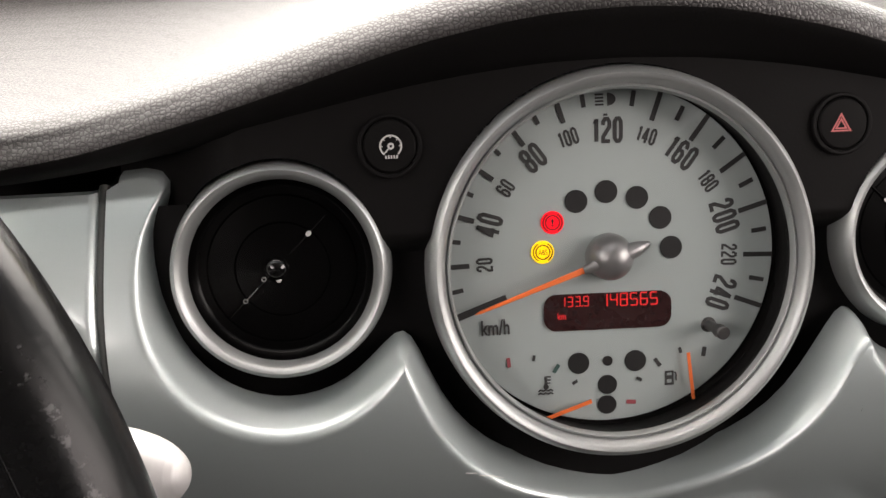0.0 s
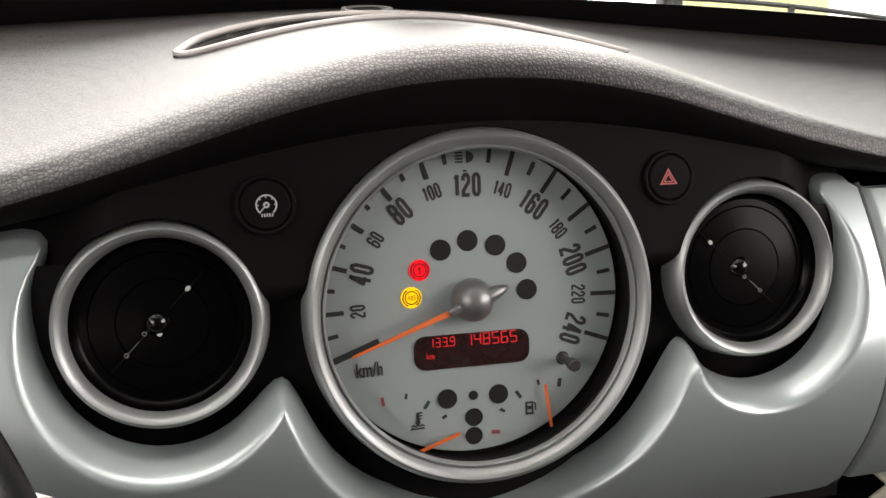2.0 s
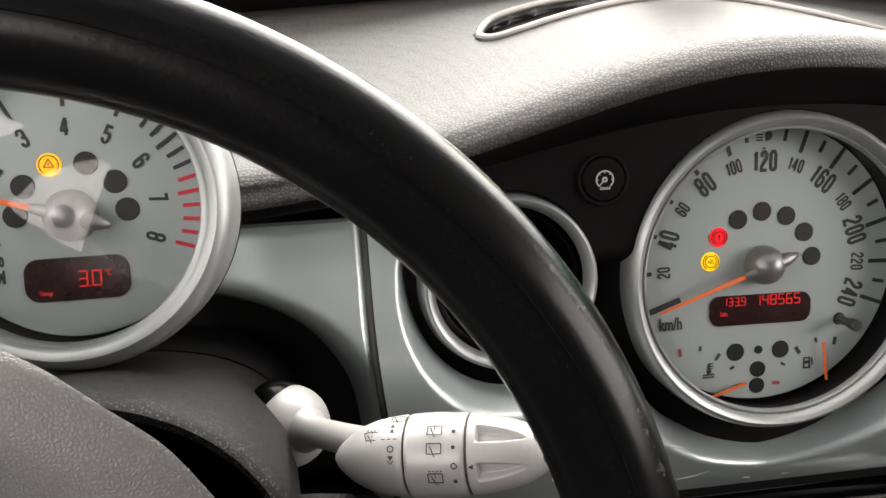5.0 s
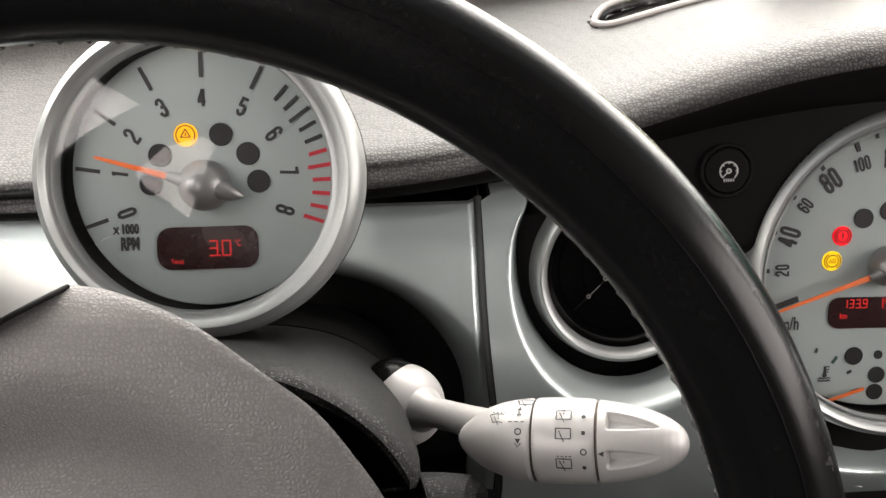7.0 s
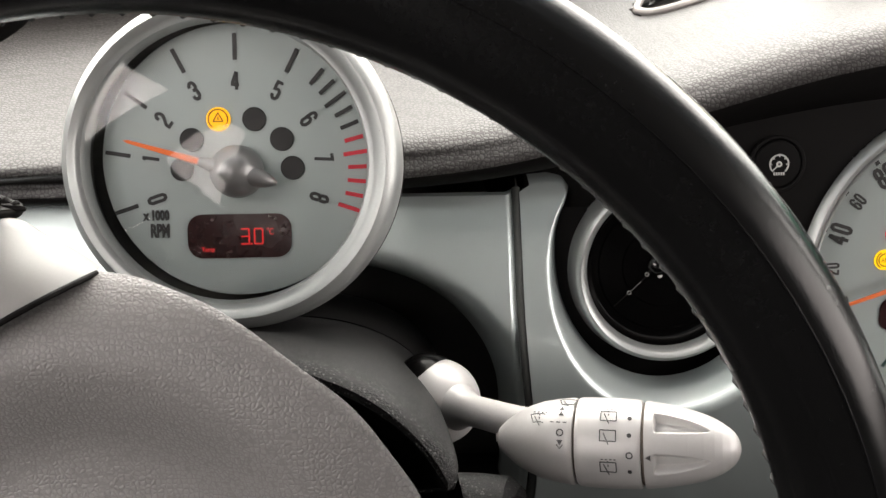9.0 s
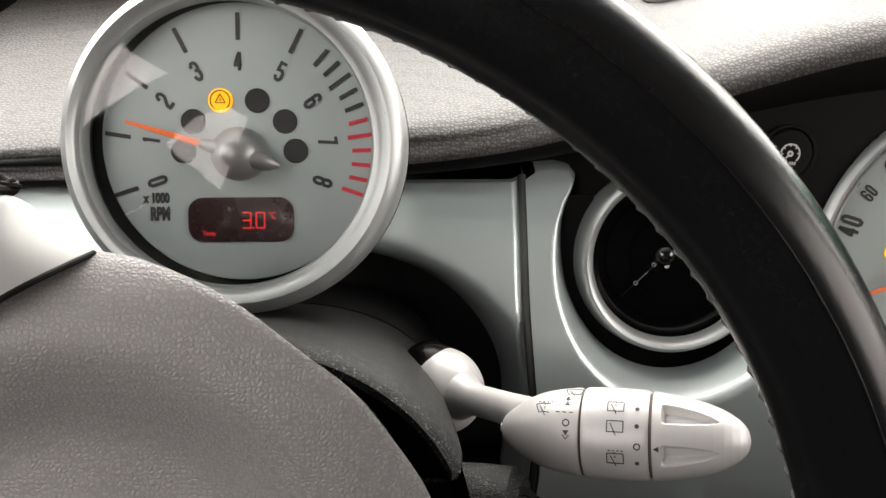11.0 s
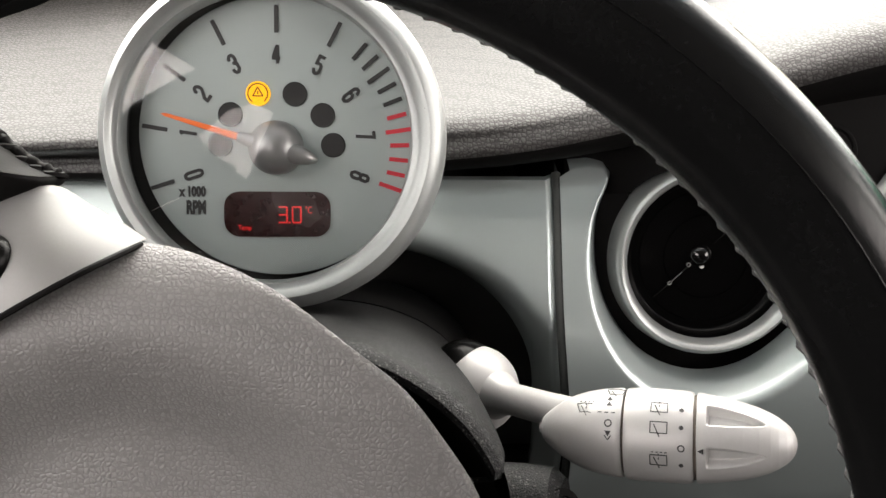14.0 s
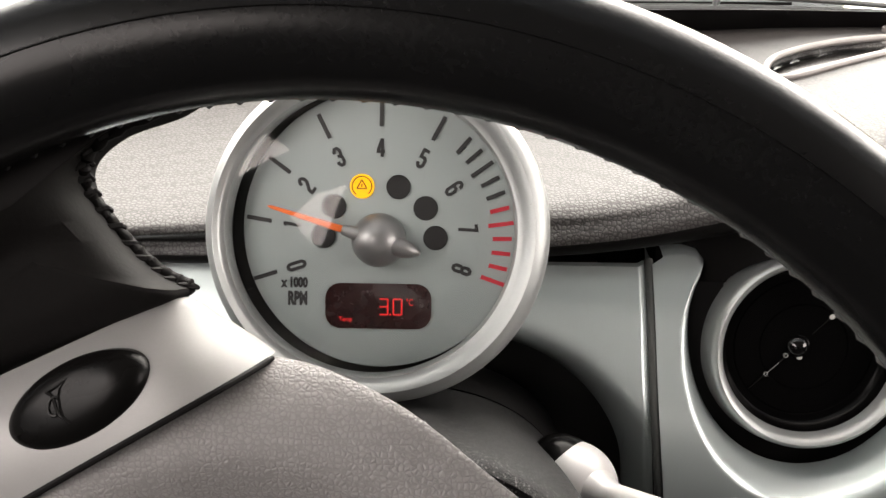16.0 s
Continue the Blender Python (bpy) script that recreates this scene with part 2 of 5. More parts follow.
def lettering(text, width, height, at, turn, mat, parent, name="numeral", z=0.0005, bold=0.0, depth=0.00015):
    """Letters in the built-in font, fitted to a width and height."""
    cu = bpy.data.curves.new("letters", "FONT")
    cu.body, cu.size, cu.extrude, cu.offset = text, 1.0, 0.01, bold
    cu.align_x, cu.align_y, cu.resolution_u = "CENTER", "CENTER", 3
    ob = bpy.data.objects.new("letters", cu)
    scene.collection.objects.link(ob)
    me = bpy.data.meshes.new_from_object(ob.evaluated_get(bpy.context.evaluated_depsgraph_get()))
    bpy.data.objects.remove(ob)
    co = np.zeros(len(me.vertices) * 3)
    me.vertices.foreach_get("co", co)
    co = co.reshape(-1, 3)
    lo, hi = co.min(0), co.max(0)
    co[:, 0] = (co[:, 0] - (lo[0] + hi[0]) / 2) * width / (hi[0] - lo[0])
    co[:, 1] = (co[:, 1] - (lo[1] + hi[1]) / 2) * height / (hi[1] - lo[1])
    co[:, 2] = (co[:, 2] - lo[2]) * depth / (hi[2] - lo[2])
    me.vertices.foreach_set("co", co.ravel())
    me.materials.clear()
    me.materials.append(mat)
    return part(name, me, None, parent, m=pose(at[0], at[1], z, 0, 0, turn))


def stroke_line(points, w, z0, z1, closed=False):
    """A flat band of even width along a bent line, mitred at the bends."""
    pts = [Vector(p) for p in points]
    n = len(pts)
    left, right = [], []
    for i, p in enumerate(pts):
        a = pts[i - 1] if (i or closed) else None
        b = pts[(i + 1) % n] if (i < n - 1 or closed) else None
        d0 = (p - a).normalized() if a is not None else (b - p).normalized()
        d1 = (b - p).normalized() if b is not None else d0
        m = (d0 + d1).normalized()
        k = min(1.6, 1 / max(.3, m.dot(d0)))
        nn = Vector((-m.y, m.x)) * (w / 2 * k)
        left.append(p + nn)
        right.append(p - nn)
    out = []
    for i in range(n if closed else n - 1):
        j = (i + 1) % n
        out.append(slab([left[i], right[i], right[j], left[j]], z0, z1))
    return join(*out)


_O = [(.3, 1), (.7, 1), (1, .86), (1, .14), (.7, 0), (.3, 0), (0, .14), (0, .86)]
BLOCK = {"0": [(_O, True)], "1": [([(.62, 0), (.62, 1)], False), ([(.05, .78), (.60, .95)], False)],
         "2": [([(0, .72), (0, .86), (.3, 1), (.7, 1), (1, .86), (1, .64), (0, .20), (0, 0), (1.1, 0)], False)],
         "3": [([(0, .74), (0, .86), (.3, 1), (.7, 1), (1, .86), (1, .64), (.75, .53), (.3, .53)], False), ([(.75, .53), (1, .42), (1, .14), (.7, 0), (.3, 0), (0, .14), (0, .26)], False)],
         "4": [([(.70, -.05), (.70, 1)], False), ([(.66, 1), (0, .36), (0, .26), (1.15, .26)], False)],
         "5": [([(1.05, 1), (.02, 1), (.02, .56), (.7, .58), (1, .46), (1, .14), (.7, 0), (.3, 0), (0, .14), (0, .24)], False)],
         "6": [([(1, .76), (1, .86), (.7, 1), (.3, 1), (0, .86), (0, .14), (.3, 0), (.7, 0), (1, .14), (1, .44), (.7, .57), (.3, .57), (.02, .48)], False)],
         "7": [([(-.05, 1), (1, 1), (.40, -.05)], False)],
         "8": [([(.3, 1), (.7, 1), (1, .88), (1, .63), (.7, .53), (.3, .53), (0, .63), (0, .88)], True), ([(.3, .53), (.7, .53), (1, .42), (1, .13), (.7, 0), (.3, 0), (0, .13), (0, .42)], True)]}


def block_number(text, height, at, turn, mat, parent, z=0.0001, wide=0.39, stroke=0.145, gap=0.06):
    """Condensed heavy numerals, as on gauges."""
    w, st, g = height * wide, height * stroke, height * gap
    widths = [w * .72 if c == "1" else w for c in text]
    x = -(sum(widths) + g * (len(text) - 1)) / 2
    bits = []
    for c, cw in zip(text, widths):
        for line, closed in BLOCK[c]:
            bits.append(stroke_line([(x + st / 2 + px * (cw - st), -height / 2 + st / 2 + py * (height - st)) for px, py in line], st, 0, .0002, closed))
        x += cw + g
    return part("numeral", join(*bits), mat, parent, m=pose(at[0], at[1], z, 0, 0, turn))


def tube(points, radius, n=10, cap=True):
    """A round tube along a line of points; radius may be a list."""
    bm = bmesh.new()
    rs = radius if isinstance(radius, (list, tuple)) else [radius] * len(points)
    pts = [Vector(p) for p in points]
    rows = []
    side = None
    for i, p in enumerate(pts):
        d = (pts[min(i + 1, len(pts) - 1)] - pts[max(i - 1, 0)]).normalized()
        if side is None:
            side = d.orthogonal().normalized()
        side = (side - d * side.dot(d)).normalized()
        up = d.cross(side)
        rows.append([bm.verts.new(p + rs[i] * (side * math.cos(2 * math.pi * k / n) + up * math.sin(2 * math.pi * k / n))) for k in range(n)])
    for a, b in zip(rows, rows[1:]):
        for k in range(n):
            bm.faces.new((a[k], a[(k + 1) % n], b[(k + 1) % n], b[k]))
    if cap:
        bm.faces.new(rows[0][::-1])
        bm.faces.new(rows[-1])
    return bm


def sheet(fn, nu, nv, thick=0.0, direction=(0, 0, -1)):
    """A grid over fn(u, v) in 0..1, given thickness along a direction."""
    bm = bmesh.new()
    g = [[bm.verts.new(fn(i / nu, j / nv)) for j in range(nv + 1)] for i in range(nu + 1)]
    for i in range(nu):
        for j in range(nv):
            bm.faces.new((g[i][j], g[i + 1][j], g[i + 1][j + 1], g[i][j + 1]))
    if thick:
        d = Vector(direction).normalized() * thick
        h = [[bm.verts.new(v.co + d) for v in row] for row in g]
        for i in range(nu):
            for j in range(nv):
                bm.faces.new((h[i][j], h[i][j + 1], h[i + 1][j + 1], h[i + 1][j]))
        edge = [(i, 0) for i in range(nu)] + [(nu, j) for j in range(nv)] + [(i, nv) for i in range(nu, 0, -1)] + [(0, j) for j in range(nv, 0, -1)]
        for k, (i, j) in enumerate(edge):
            i2, j2 = edge[(k + 1) % len(edge)]
            bm.faces.new((g[i][j], g[i2][j2], h[i2][j2], h[i][j]))
    return bm


def box(x0, x1, y0, y1, z0, z1, bevel=0.0, segments=2):
    bm = bmesh.new()
    bmesh.ops.create_cube(bm, size=1, matrix=Matrix.Translation(((x0 + x1) / 2, (y0 + y1) / 2, (z0 + z1) / 2)) @ Matrix.Diagonal((x1 - x0, y1 - y0, z1 - z0, 1)))
    if bevel:
        bmesh.ops.bevel(bm, geom=bm.edges, offset=bevel, segments=segments, affect="EDGES", profile=0.5)
    return bm


def lerp(a, b, t):
    return a + (b - a) * t


def step(a, b, x):
    t = min(1, max(0, (x - a) / (b - a)))
    return t * t * (3 - 2 * t)


def along(points, t):
    """A point at t in 0..1 on a smooth line through points of any dimension (evenly spread in index)."""
    k = t * (len(points) - 1)
    i = min(int(k), len(points) - 2)
    f = k - i
    p0, p1, p2, p3 = (np.array(points[min(max(j, 0), len(points) - 1)], float) for j in (i - 1, i, i + 1, i + 2))
    return 0.5 * ((2 * p1) + (-p0 + p2) * f + (2 * p0 - 5 * p1 + 4 * p2 - p3) * f * f + (-p0 + 3 * p1 - 3 * p2 + p3) * f ** 3)


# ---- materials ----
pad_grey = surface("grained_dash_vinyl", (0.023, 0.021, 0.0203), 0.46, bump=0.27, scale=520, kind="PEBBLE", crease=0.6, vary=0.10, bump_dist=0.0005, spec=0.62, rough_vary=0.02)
black_plastic = surface("black_moulded_plastic", (0.0048, 0.0044, 0.0044), 0.6, bump=0.12, scale=1500, vary=0.2, bump_dist=0.0002, spec=0.10)
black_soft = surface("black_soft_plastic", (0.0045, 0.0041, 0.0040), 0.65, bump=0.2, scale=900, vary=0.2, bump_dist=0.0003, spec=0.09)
trim_silver = surface("silver_trim_paint", (0.430, 0.482, 0.478), 0.35, 0.5, vary=0.05, scale=2500, blotch=14, coat=0.9, rough_vary=0.05)
bezel_silver = surface("satin_silver_bezel", (0.385, 0.402, 0.395), 0.42, 0.70, vary=0.06, scale=1800, blotch=60, rough_vary=0.06, bump=0.03, bump_dist=0.0001)
dial_grey = surface("grey_dial_print", (0.372, 0.420, 0.408), 0.6, 0.15, vary=0.03, scale=3000, blotch=30)
ink = surface("dark_dial_ink", (0.03, 0.03, 0.03), 0.6, vary=0.1)
red_ink = surface("red_dial_ink", (0.62, 0.03, 0.05), 0.55, vary=0.06)
dull_red = surface("dull_red_ink", (0.30, 0.06, 0.07), 0.6, vary=0.06)
dull_green = surface("dull_green_ink", (0.03, 0.07, 0.06), 0.6, vary=0.06)
needle_orange = surface("orange_needle", (0.85, 0.17, 0.035), 0.45, vary=0.05)
hub_silver = surface("grey_hub_paint", (0.30, 0.30, 0.298), 0.40, 0.7, vary=0.05, scale=2000, rough_vary=0.04)
lamp_dark = surface("unlit_lamp_window", (0.006, 0.0057, 0.0057), 0.5, vary=0.2, bump=0.05, scale=900, bump_dist=0.0002)
display_dark = surface("dark_red_display", (0.026, 0.008, 0.008), 0.25, vary=0.15)
gloss_black = surface("gloss_black_vent", (0.0015, 0.0015, 0.0015), 0.12, vary=0.2, scale=900, rough_vary=0.05, spec=0.3)
vent_black = surface("matt_black_vent", (0.0018, 0.0017, 0.0017), 0.22, vary=0.2, scale=900, rough_vary=0.05, spec=0.08)
dome_black = surface("glossy_black_dome", (0.002, 0.002, 0.002), 0.06, vary=0.2, rough_vary=0.02, spec=0.6)
button_black = surface("satin_black_button", (0.0035, 0.0033, 0.0032), 0.28, vary=0.2, scale=900, rough_vary=0.05, spec=0.10, bump=0.1, bump_dist=0.0002)
print_grey = surface("pale_grey_print", (0.55, 0.54, 0.52), 0.6, vary=0.06)
knob_grey = surface("dark_grey_knob", (0.035, 0.034, 0.033), 0.32, vary=0.2, rough_vary=0.05)
recess_grey = surface("dark_grey_recess", (0.024, 0.0235, 0.023), 0.5, vary=0.2, bump=0.2, scale=900, bump_dist=0.0003, spec=0.3)
faint_print = surface("faint_grey_print", (0.20, 0.195, 0.19), 0.6, vary=0.06)
grime = surface("brown_grime", (0.10, 0.082, 0.066), 0.8, vary=0.4)
hazard_red = surface("hazard_red_print", (0.50, 0.12, 0.12), 0.6, vary=0.06)
glow_red = glow("lit_red", (1.0, 0.004, 0.016), 0.9)
glow_amber = glow("lit_amber", (1.0, 0.45, 0.0), 1.05)
glow_yellow = glow("lit_yellow", (1.0, 0.58, 0.0), 1.1)
glow_digit = glow("lit_digits", (1.0, 0.03, 0.03), 0.55)
lens_dark = surface("lamp_symbol_ink", (0.05, 0.008, 0.002), 0.5, vary=0.1)
rim_leather = surface("worn_black_leather", (0.0052, 0.0053, 0.0054), 0.25, bump=0.14, scale=700, vary=0.25, bump_dist=0.0003, blotch=18, rough_vary=0.06, spec=0.20, wear=(150, 0.80), wear_color=(0.062, 0.062, 0.062), rubbed=((0.1560, 0.0800, 0.0090), 0.055, 0.1755, 0.0100, 0.0055))
root_leather = surface("matt_black_leather", (0.0065, 0.006, 0.0058), 0.68, bump=0.25, scale=700, vary=0.25, bump_dist=0.0003, spec=0.08)
thread_black = surface("black_thread", (0.02, 0.02, 0.02), 0.7, vary=0.2)
airbag_grey = surface("grey_airbag_vinyl", (0.190, 0.185, 0.181), 0.50, bump=0.36, scale=760, kind="PEBBLE", crease=0.88, vary=0.08, bump_dist=0.0005, spec=0.50)
spoke_silver = surface("satin_spoke_paint", (0.245, 0.241, 0.237), 0.48, 0.15, vary=0.04, scale=1600, rough_vary=0.05)
stalk_grey = surface("pale_silver_stalk", (0.455, 0.45, 0.442), 0.42, 0.25, vary=0.04, scale=1600, rough_vary=0.06)
column_grey = surface("charcoal_column_plastic", (0.0074, 0.0077, 0.0081), 0.55, bump=0.7, scale=1700, vary=0.7, bump_dist=0.0006, specks=0.6, spec=0.22)
gaiter_black = surface("black_rubber_gaiter", (0.006, 0.006, 0.006), 0.42, vary=0.2, spec=0.25)
cup_grey = surface("dark_grey_cup", (0.040, 0.040, 0.039), 0.55, vary=0.15, spec=0.3)
seam_grey = surface("grey_seam_rubber", (0.055, 0.058, 0.056), 0.5, vary=0.15, spec=0.3)
lip_grey = surface("smooth_grey_lip", (0.17, 0.158, 0.152), 0.32, vary=0.06, scale=1200, rough_vary=0.04)
paper_cream = surface("cream_paper", (0.62, 0.58, 0.48), 0.8, vary=0.08, blotch=30)
body_paint = surface("grey_car_paint", (0.25, 0.255, 0.26), 0.3, 0.4, vary=0.05, coat=0.4)
headliner = surface("grey_headliner", (0.16, 0.155, 0.15), 0.9, vary=0.06, bump=0.1)
door_trim = surface("dark_door_trim", (0.06, 0.06, 0.06), 0.7, vary=0.15, bump=0.2)
carpet = surface("black_carpet", (0.02, 0.02, 0.02), 0.95, vary=0.3, bump=0.4)
concrete = surface("pale_concrete", (0.80, 0.785, 0.76), 0.85, vary=0.10, scale=30, blotch=1.2, bump=0.2, bump_dist=0.003)
yellow_board = surface("yellow_boards", (0.90, 0.78, 0.42), 0.7, vary=0.12, scale=60, blotch=3)
green_paint = surface("green_paint", (0.03, 0.28, 0.16), 0.5, vary=0.08, blotch=3)
white_paint = surface("white_paint", (0.8, 0.8, 0.78), 0.6, vary=0.05, blotch=3)
lens_red = surface("red_lamp_lens", (0.55, 0.03, 0.04), 0.2, vary=0.1, scale=90)
lens_orange = surface("orange_lamp_lens", (0.75, 0.20, 0.04), 0.2, vary=0.1, scale=90)
wiper_black = surface("black_wiper", (0.02, 0.02, 0.021), 0.5, vary=0.2)
wiper_grey = surface("grey_wiper_arm", (0.06, 0.06, 0.06), 0.45, 0.3, vary=0.1)
cap_yellow = surface("pale_yellow_cap", (0.72, 0.70, 0.25), 0.5, vary=0.06)
glass = clear_glass("clear_glass")
screen_glass = clear_glass("windscreen_glass", (0.93, 0.97, 0.95))
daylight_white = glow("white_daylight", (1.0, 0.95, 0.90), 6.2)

# ---- dashboard ----
TILT_DIAL = 16.2
dash = thing("dashboard", pose(0, 0, 0), "grey grained vinyl dashboard with silver trim and black centre", "dashboard", kind="structure")


def trim_y(z):
    """Depth of the bulging silver trim at a height."""
    return float(np.interp(z, PROFILE_Z, PROFILE_Y))


_k = np.array([.80, .84, .862, .891, .9235, .9515, .975, .990, 1.01])
_y = np.array([-.0115, -.0275, -.0352, -.0400, -.0345, -.0210, -.0040, .0100, .0290])
PROFILE_Z = np.linspace(.80, 1.01, 85)
PROFILE_Y = np.polyval(np.polyfit(_k, _y, 4), PROFILE_Z)

PAD_CENTRE = [(.040, 1.020), (.020, 1.0300), (.010, 1.0360), (.003, 1.0450), (-.0030, 1.0540), (-.0035, 1.0605), (.0020, 1.0665), (.014, 1.0705), (.040, 1.0708), (.090, 1.0660), (.160, 1.0590), (.258, 1.0560)]
PAD_SIDE = [(.060, .985), (.030, .9875), (.012, .9895), (.003, .9920), (-.0005, .9955), (.0000, .9995), (.0035, 1.0035), (.0110, 1.0070), (.028, 1.0103), (.065, 1.0145), (.150, 1.0265), (.258, 1.0500)]


HUMP_X = np.linspace(0, .5, 101)
HUMP_H = np.interp(HUMP_X, (0, .03, .057, .08, .104, .127, .16, .21, .24, .30, .40), (1, .985, .905, .823, .70, .578, .41, .20, .13, .05, 0))
for _ in range(12):
    HUMP_H[1:-1] = (HUMP_H[:-2] + 2 * HUMP_H[1:-1] + HUMP_H[2:]) / 4


SLOT_BACK = [(-.1275, .1310), (-.1140, .1600), (-.0820, .1785), (-.0420, .1885), (.0080, .1880), (.0560, .1760), (.0950, .1520), (.1275, .1290)]
SLOT_FRONT = [(-.1275, .1310), (-.1180, .1200), (-.0850, .1310), (-.0430, .1510), (.0050, .1720), (.0560, .1700), (.0940, .1480), (.1275, .1290)]
SLOT_TABLE = [np.array([along(line, i / 120) for i in range(121)]) for line in (SLOT_FRONT, SLOT_BACK)]


def slot_depth(x, y):
    """How far the pad sinks into the windscreen vent."""
    if abs(x) > .127:
        return 0
    f, b = (float(np.interp(x, t[:, 0], t[:, 1])) for t in SLOT_TABLE)
    return .016 * step(0, .0016, min(y - f, b - y))


def far_curve(x):
    """How far the foot of the windscreen sweeps back towards the doors."""
    return .55 * x * x


def far_tilt(x):
    """The foot of the windscreen falls a little towards the passenger."""
    return -.030 * x


def pad_point(u, v, sunk=True):
    x = lerp(-.76, .76, u)
    h = float(np.interp(abs(x), HUMP_X, HUMP_H))
    a, b = along(PAD_SIDE, v), along(PAD_CENTRE, v)
    y, z = a + (b - a) * h
    back = step(.5, 1, v)
    y -= back * far_curve(x)
    z += back * (far_tilt(x) - .04 * x * x)
    if sunk and v > .6:
        z -= slot_depth(x, y)
    return (x, y, z)


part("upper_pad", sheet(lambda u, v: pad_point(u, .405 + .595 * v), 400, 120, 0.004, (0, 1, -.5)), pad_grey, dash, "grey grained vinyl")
# lower part of the same roll; its shade is put in as black
part("shaded_pad_roll", sheet(lambda u, v: pad_point(u, .406 * v), 240, 60, 0.004, (0, 0.5, 0.2)), black_soft, dash, "front roll and underside of the pad, shade set in as smooth black")

# black centre behind the gauges and vents
SURROUND = lambda z: -.0135 + .29 * (z - .952)


def recess(x, z):
    """Depth of the wells in which the gauge and the vents sit."""
    d = .045 * step(.0772, .0752, math.dist((x, z), (0, .956)))
    return max(d, .040 * step(.0400, .0382, math.dist((abs(x), z), (.137, .964))))


def surround_point(u, v):
    x, z = lerp(-.198, .198, u), lerp(.83, .985, v)
    low = step(.935, .89, z)
    return (x, SURROUND(z) + .012 + .010 * low + recess(x, z), z)


part("centre_backing", sheet(surround_point, 220, 90, 0), black_plastic, dash, "black moulded plastic")


def face_point(u, v):
    x = lerp(-.200, .200, u)
    top = 1.040 - .036 * step(.07, .195, abs(x))
    z = lerp(.948, top, v)
    return (x, SURROUND(z) + .024 * step(.974, .950, z) + .024 * step(.150, .190, abs(x)) + recess(x, z), z)


part("gauge_surround", sheet(face_point, 440, 130, 0), black_soft, dash, "black soft plastic")


# silver trim, scalloped round the gauges
def half_scallop(vent, cusp, low, wide):
    """Seam to the middle of the gauge: round the vent, over the cusp, then under the gauge."""
    out = [(-.1990, .9955), (-.1900, .9975), (-.1800, .9965), (-.1777, .9930), (-.1800, .9860)]
    for a in range(157, 316, 7):
        deep = 1 + low * max(0, -math.sin(radians(a)))
        out.append((vent[0] + .0500 * math.cos(radians(a)), vent[1] + .0500 * deep * math.sin(radians(a))))
    cx, cz = cusp
    out += [(cx - .0068, cz - .0038), (cx - .0034, cz - .0010), (cx, cz), (cx + .0028, cz - .0018), (cx + .0053, cz - .0062)]
    for a in range(200, 271, 7):
        out.append((wide * math.cos(radians(a)), .9450 + .0880 * math.sin(radians(a))))
    return out


def scallop():
    left = half_scallop((-.137, .9612), (-.0898, .9325), .075, .0852)
    right = half_scallop((-.1385, .9600), (-.0985, .9305), .115, .0905)
    return left + [(0, .9450 - .0880)] + [(-x, z) for x, z in right][::-1]


EDGE = scallop()
for _ in range(2):
    EDGE = [EDGE[0]] + [((EDGE[i - 1][0] + 2 * EDGE[i][0] + EDGE[i + 1][0]) / 4, (EDGE[i - 1][1] + 2 * EDGE[i][1] + EDGE[i + 1][1]) / 4) for i in range(1, len(EDGE) - 1)] + [EDGE[-1]]


def centre_trim():
    n = len(EDGE)
    # outward turn of the edge, into the silver
    norm = []
    for i in range(n):
        a, b = EDGE[max(i - 1, 0)], EDGE[min(i + 1, n - 1)]
        d = Vector((b[0] - a[0], b[1] - a[1])).normalized()
        norm.append(Vector((d.y, -d.x)))
    # the far border: seam down, along the bottom, seam up
    border = []
    for z in np.linspace(.9915, .841, 22):
        border.append((-.2035 + .008 * step(.96, .85, z), z))
    for x in np.linspace(-.190, .190, 60):
        border.append((x, .8235 + .0125 * (x / .19) ** 2))
    for z in np.linspace(.841, .9915, 22):
        border.append((.2035 - .008 * step(.96, .85, z), z))
    lens = [0]
    for p, q in zip(border, border[1:]):
        lens.append(lens[-1] + math.dist(p, q))
    bm = bmesh.new()
    rows = []
    half = (n - 1) / 2
    for i, (x, z) in enumerate(EDGE):
        f = i / (n - 1)
        g = f + .035 * math.sin(2 * math.pi * f)
        s = g * lens[-1]
        k = int(np.searchsorted(lens, s, side="right")) - 1
        k = min(max(k, 0), len(border) - 2)
        t = (s - lens[k]) / (lens[k + 1] - lens[k])
        bx, bz = lerp(border[k][0], border[k + 1][0], t), lerp(border[k][1], border[k + 1][1], t)
        e = norm[i]
        wide = .0054 * (0.15 + .85 * step(1.0, .975, z))
        wide *= 1 - .45 * math.exp(-((abs(x) - .0905) / .006) ** 2)
        row = []
        deep = .0165 * (0.2 + .8 * step(1.0, .975, z))
        for off, d in ((0, deep + .006), (.0002, deep), (wide * .2, deep * .76), (wide * .4, deep * .52), (wide * .6, deep * .30), (wide * .8, deep * .13), (wide * 1.0, deep * .04), (wide * 1.2, deep * .008), (wide * 1.4, 0)):
            px, pz = x + e.x * off, z + e.y * off
            row.append((px, trim_y(pz) + d, pz))
        rx, rz = row[-1][0], row[-1][2]
        for t in np.linspace(.06, 1, 18):
            px, pz = lerp(rx, bx, t), lerp(rz, bz, t)
            row.append((px, trim_y(pz), pz))
        row.append((bx, trim_y(bz) + .004, bz))
        row.append((bx, trim_y(bz) + .02, bz))
        rows.append([bm.verts.new(p) for p in row])
    for a, b in zip(rows, rows[1:]):
        for j in range(len(a) - 1):
            bm.faces.new((a[j], b[j], b[j + 1], a[j + 1]))
    return bm


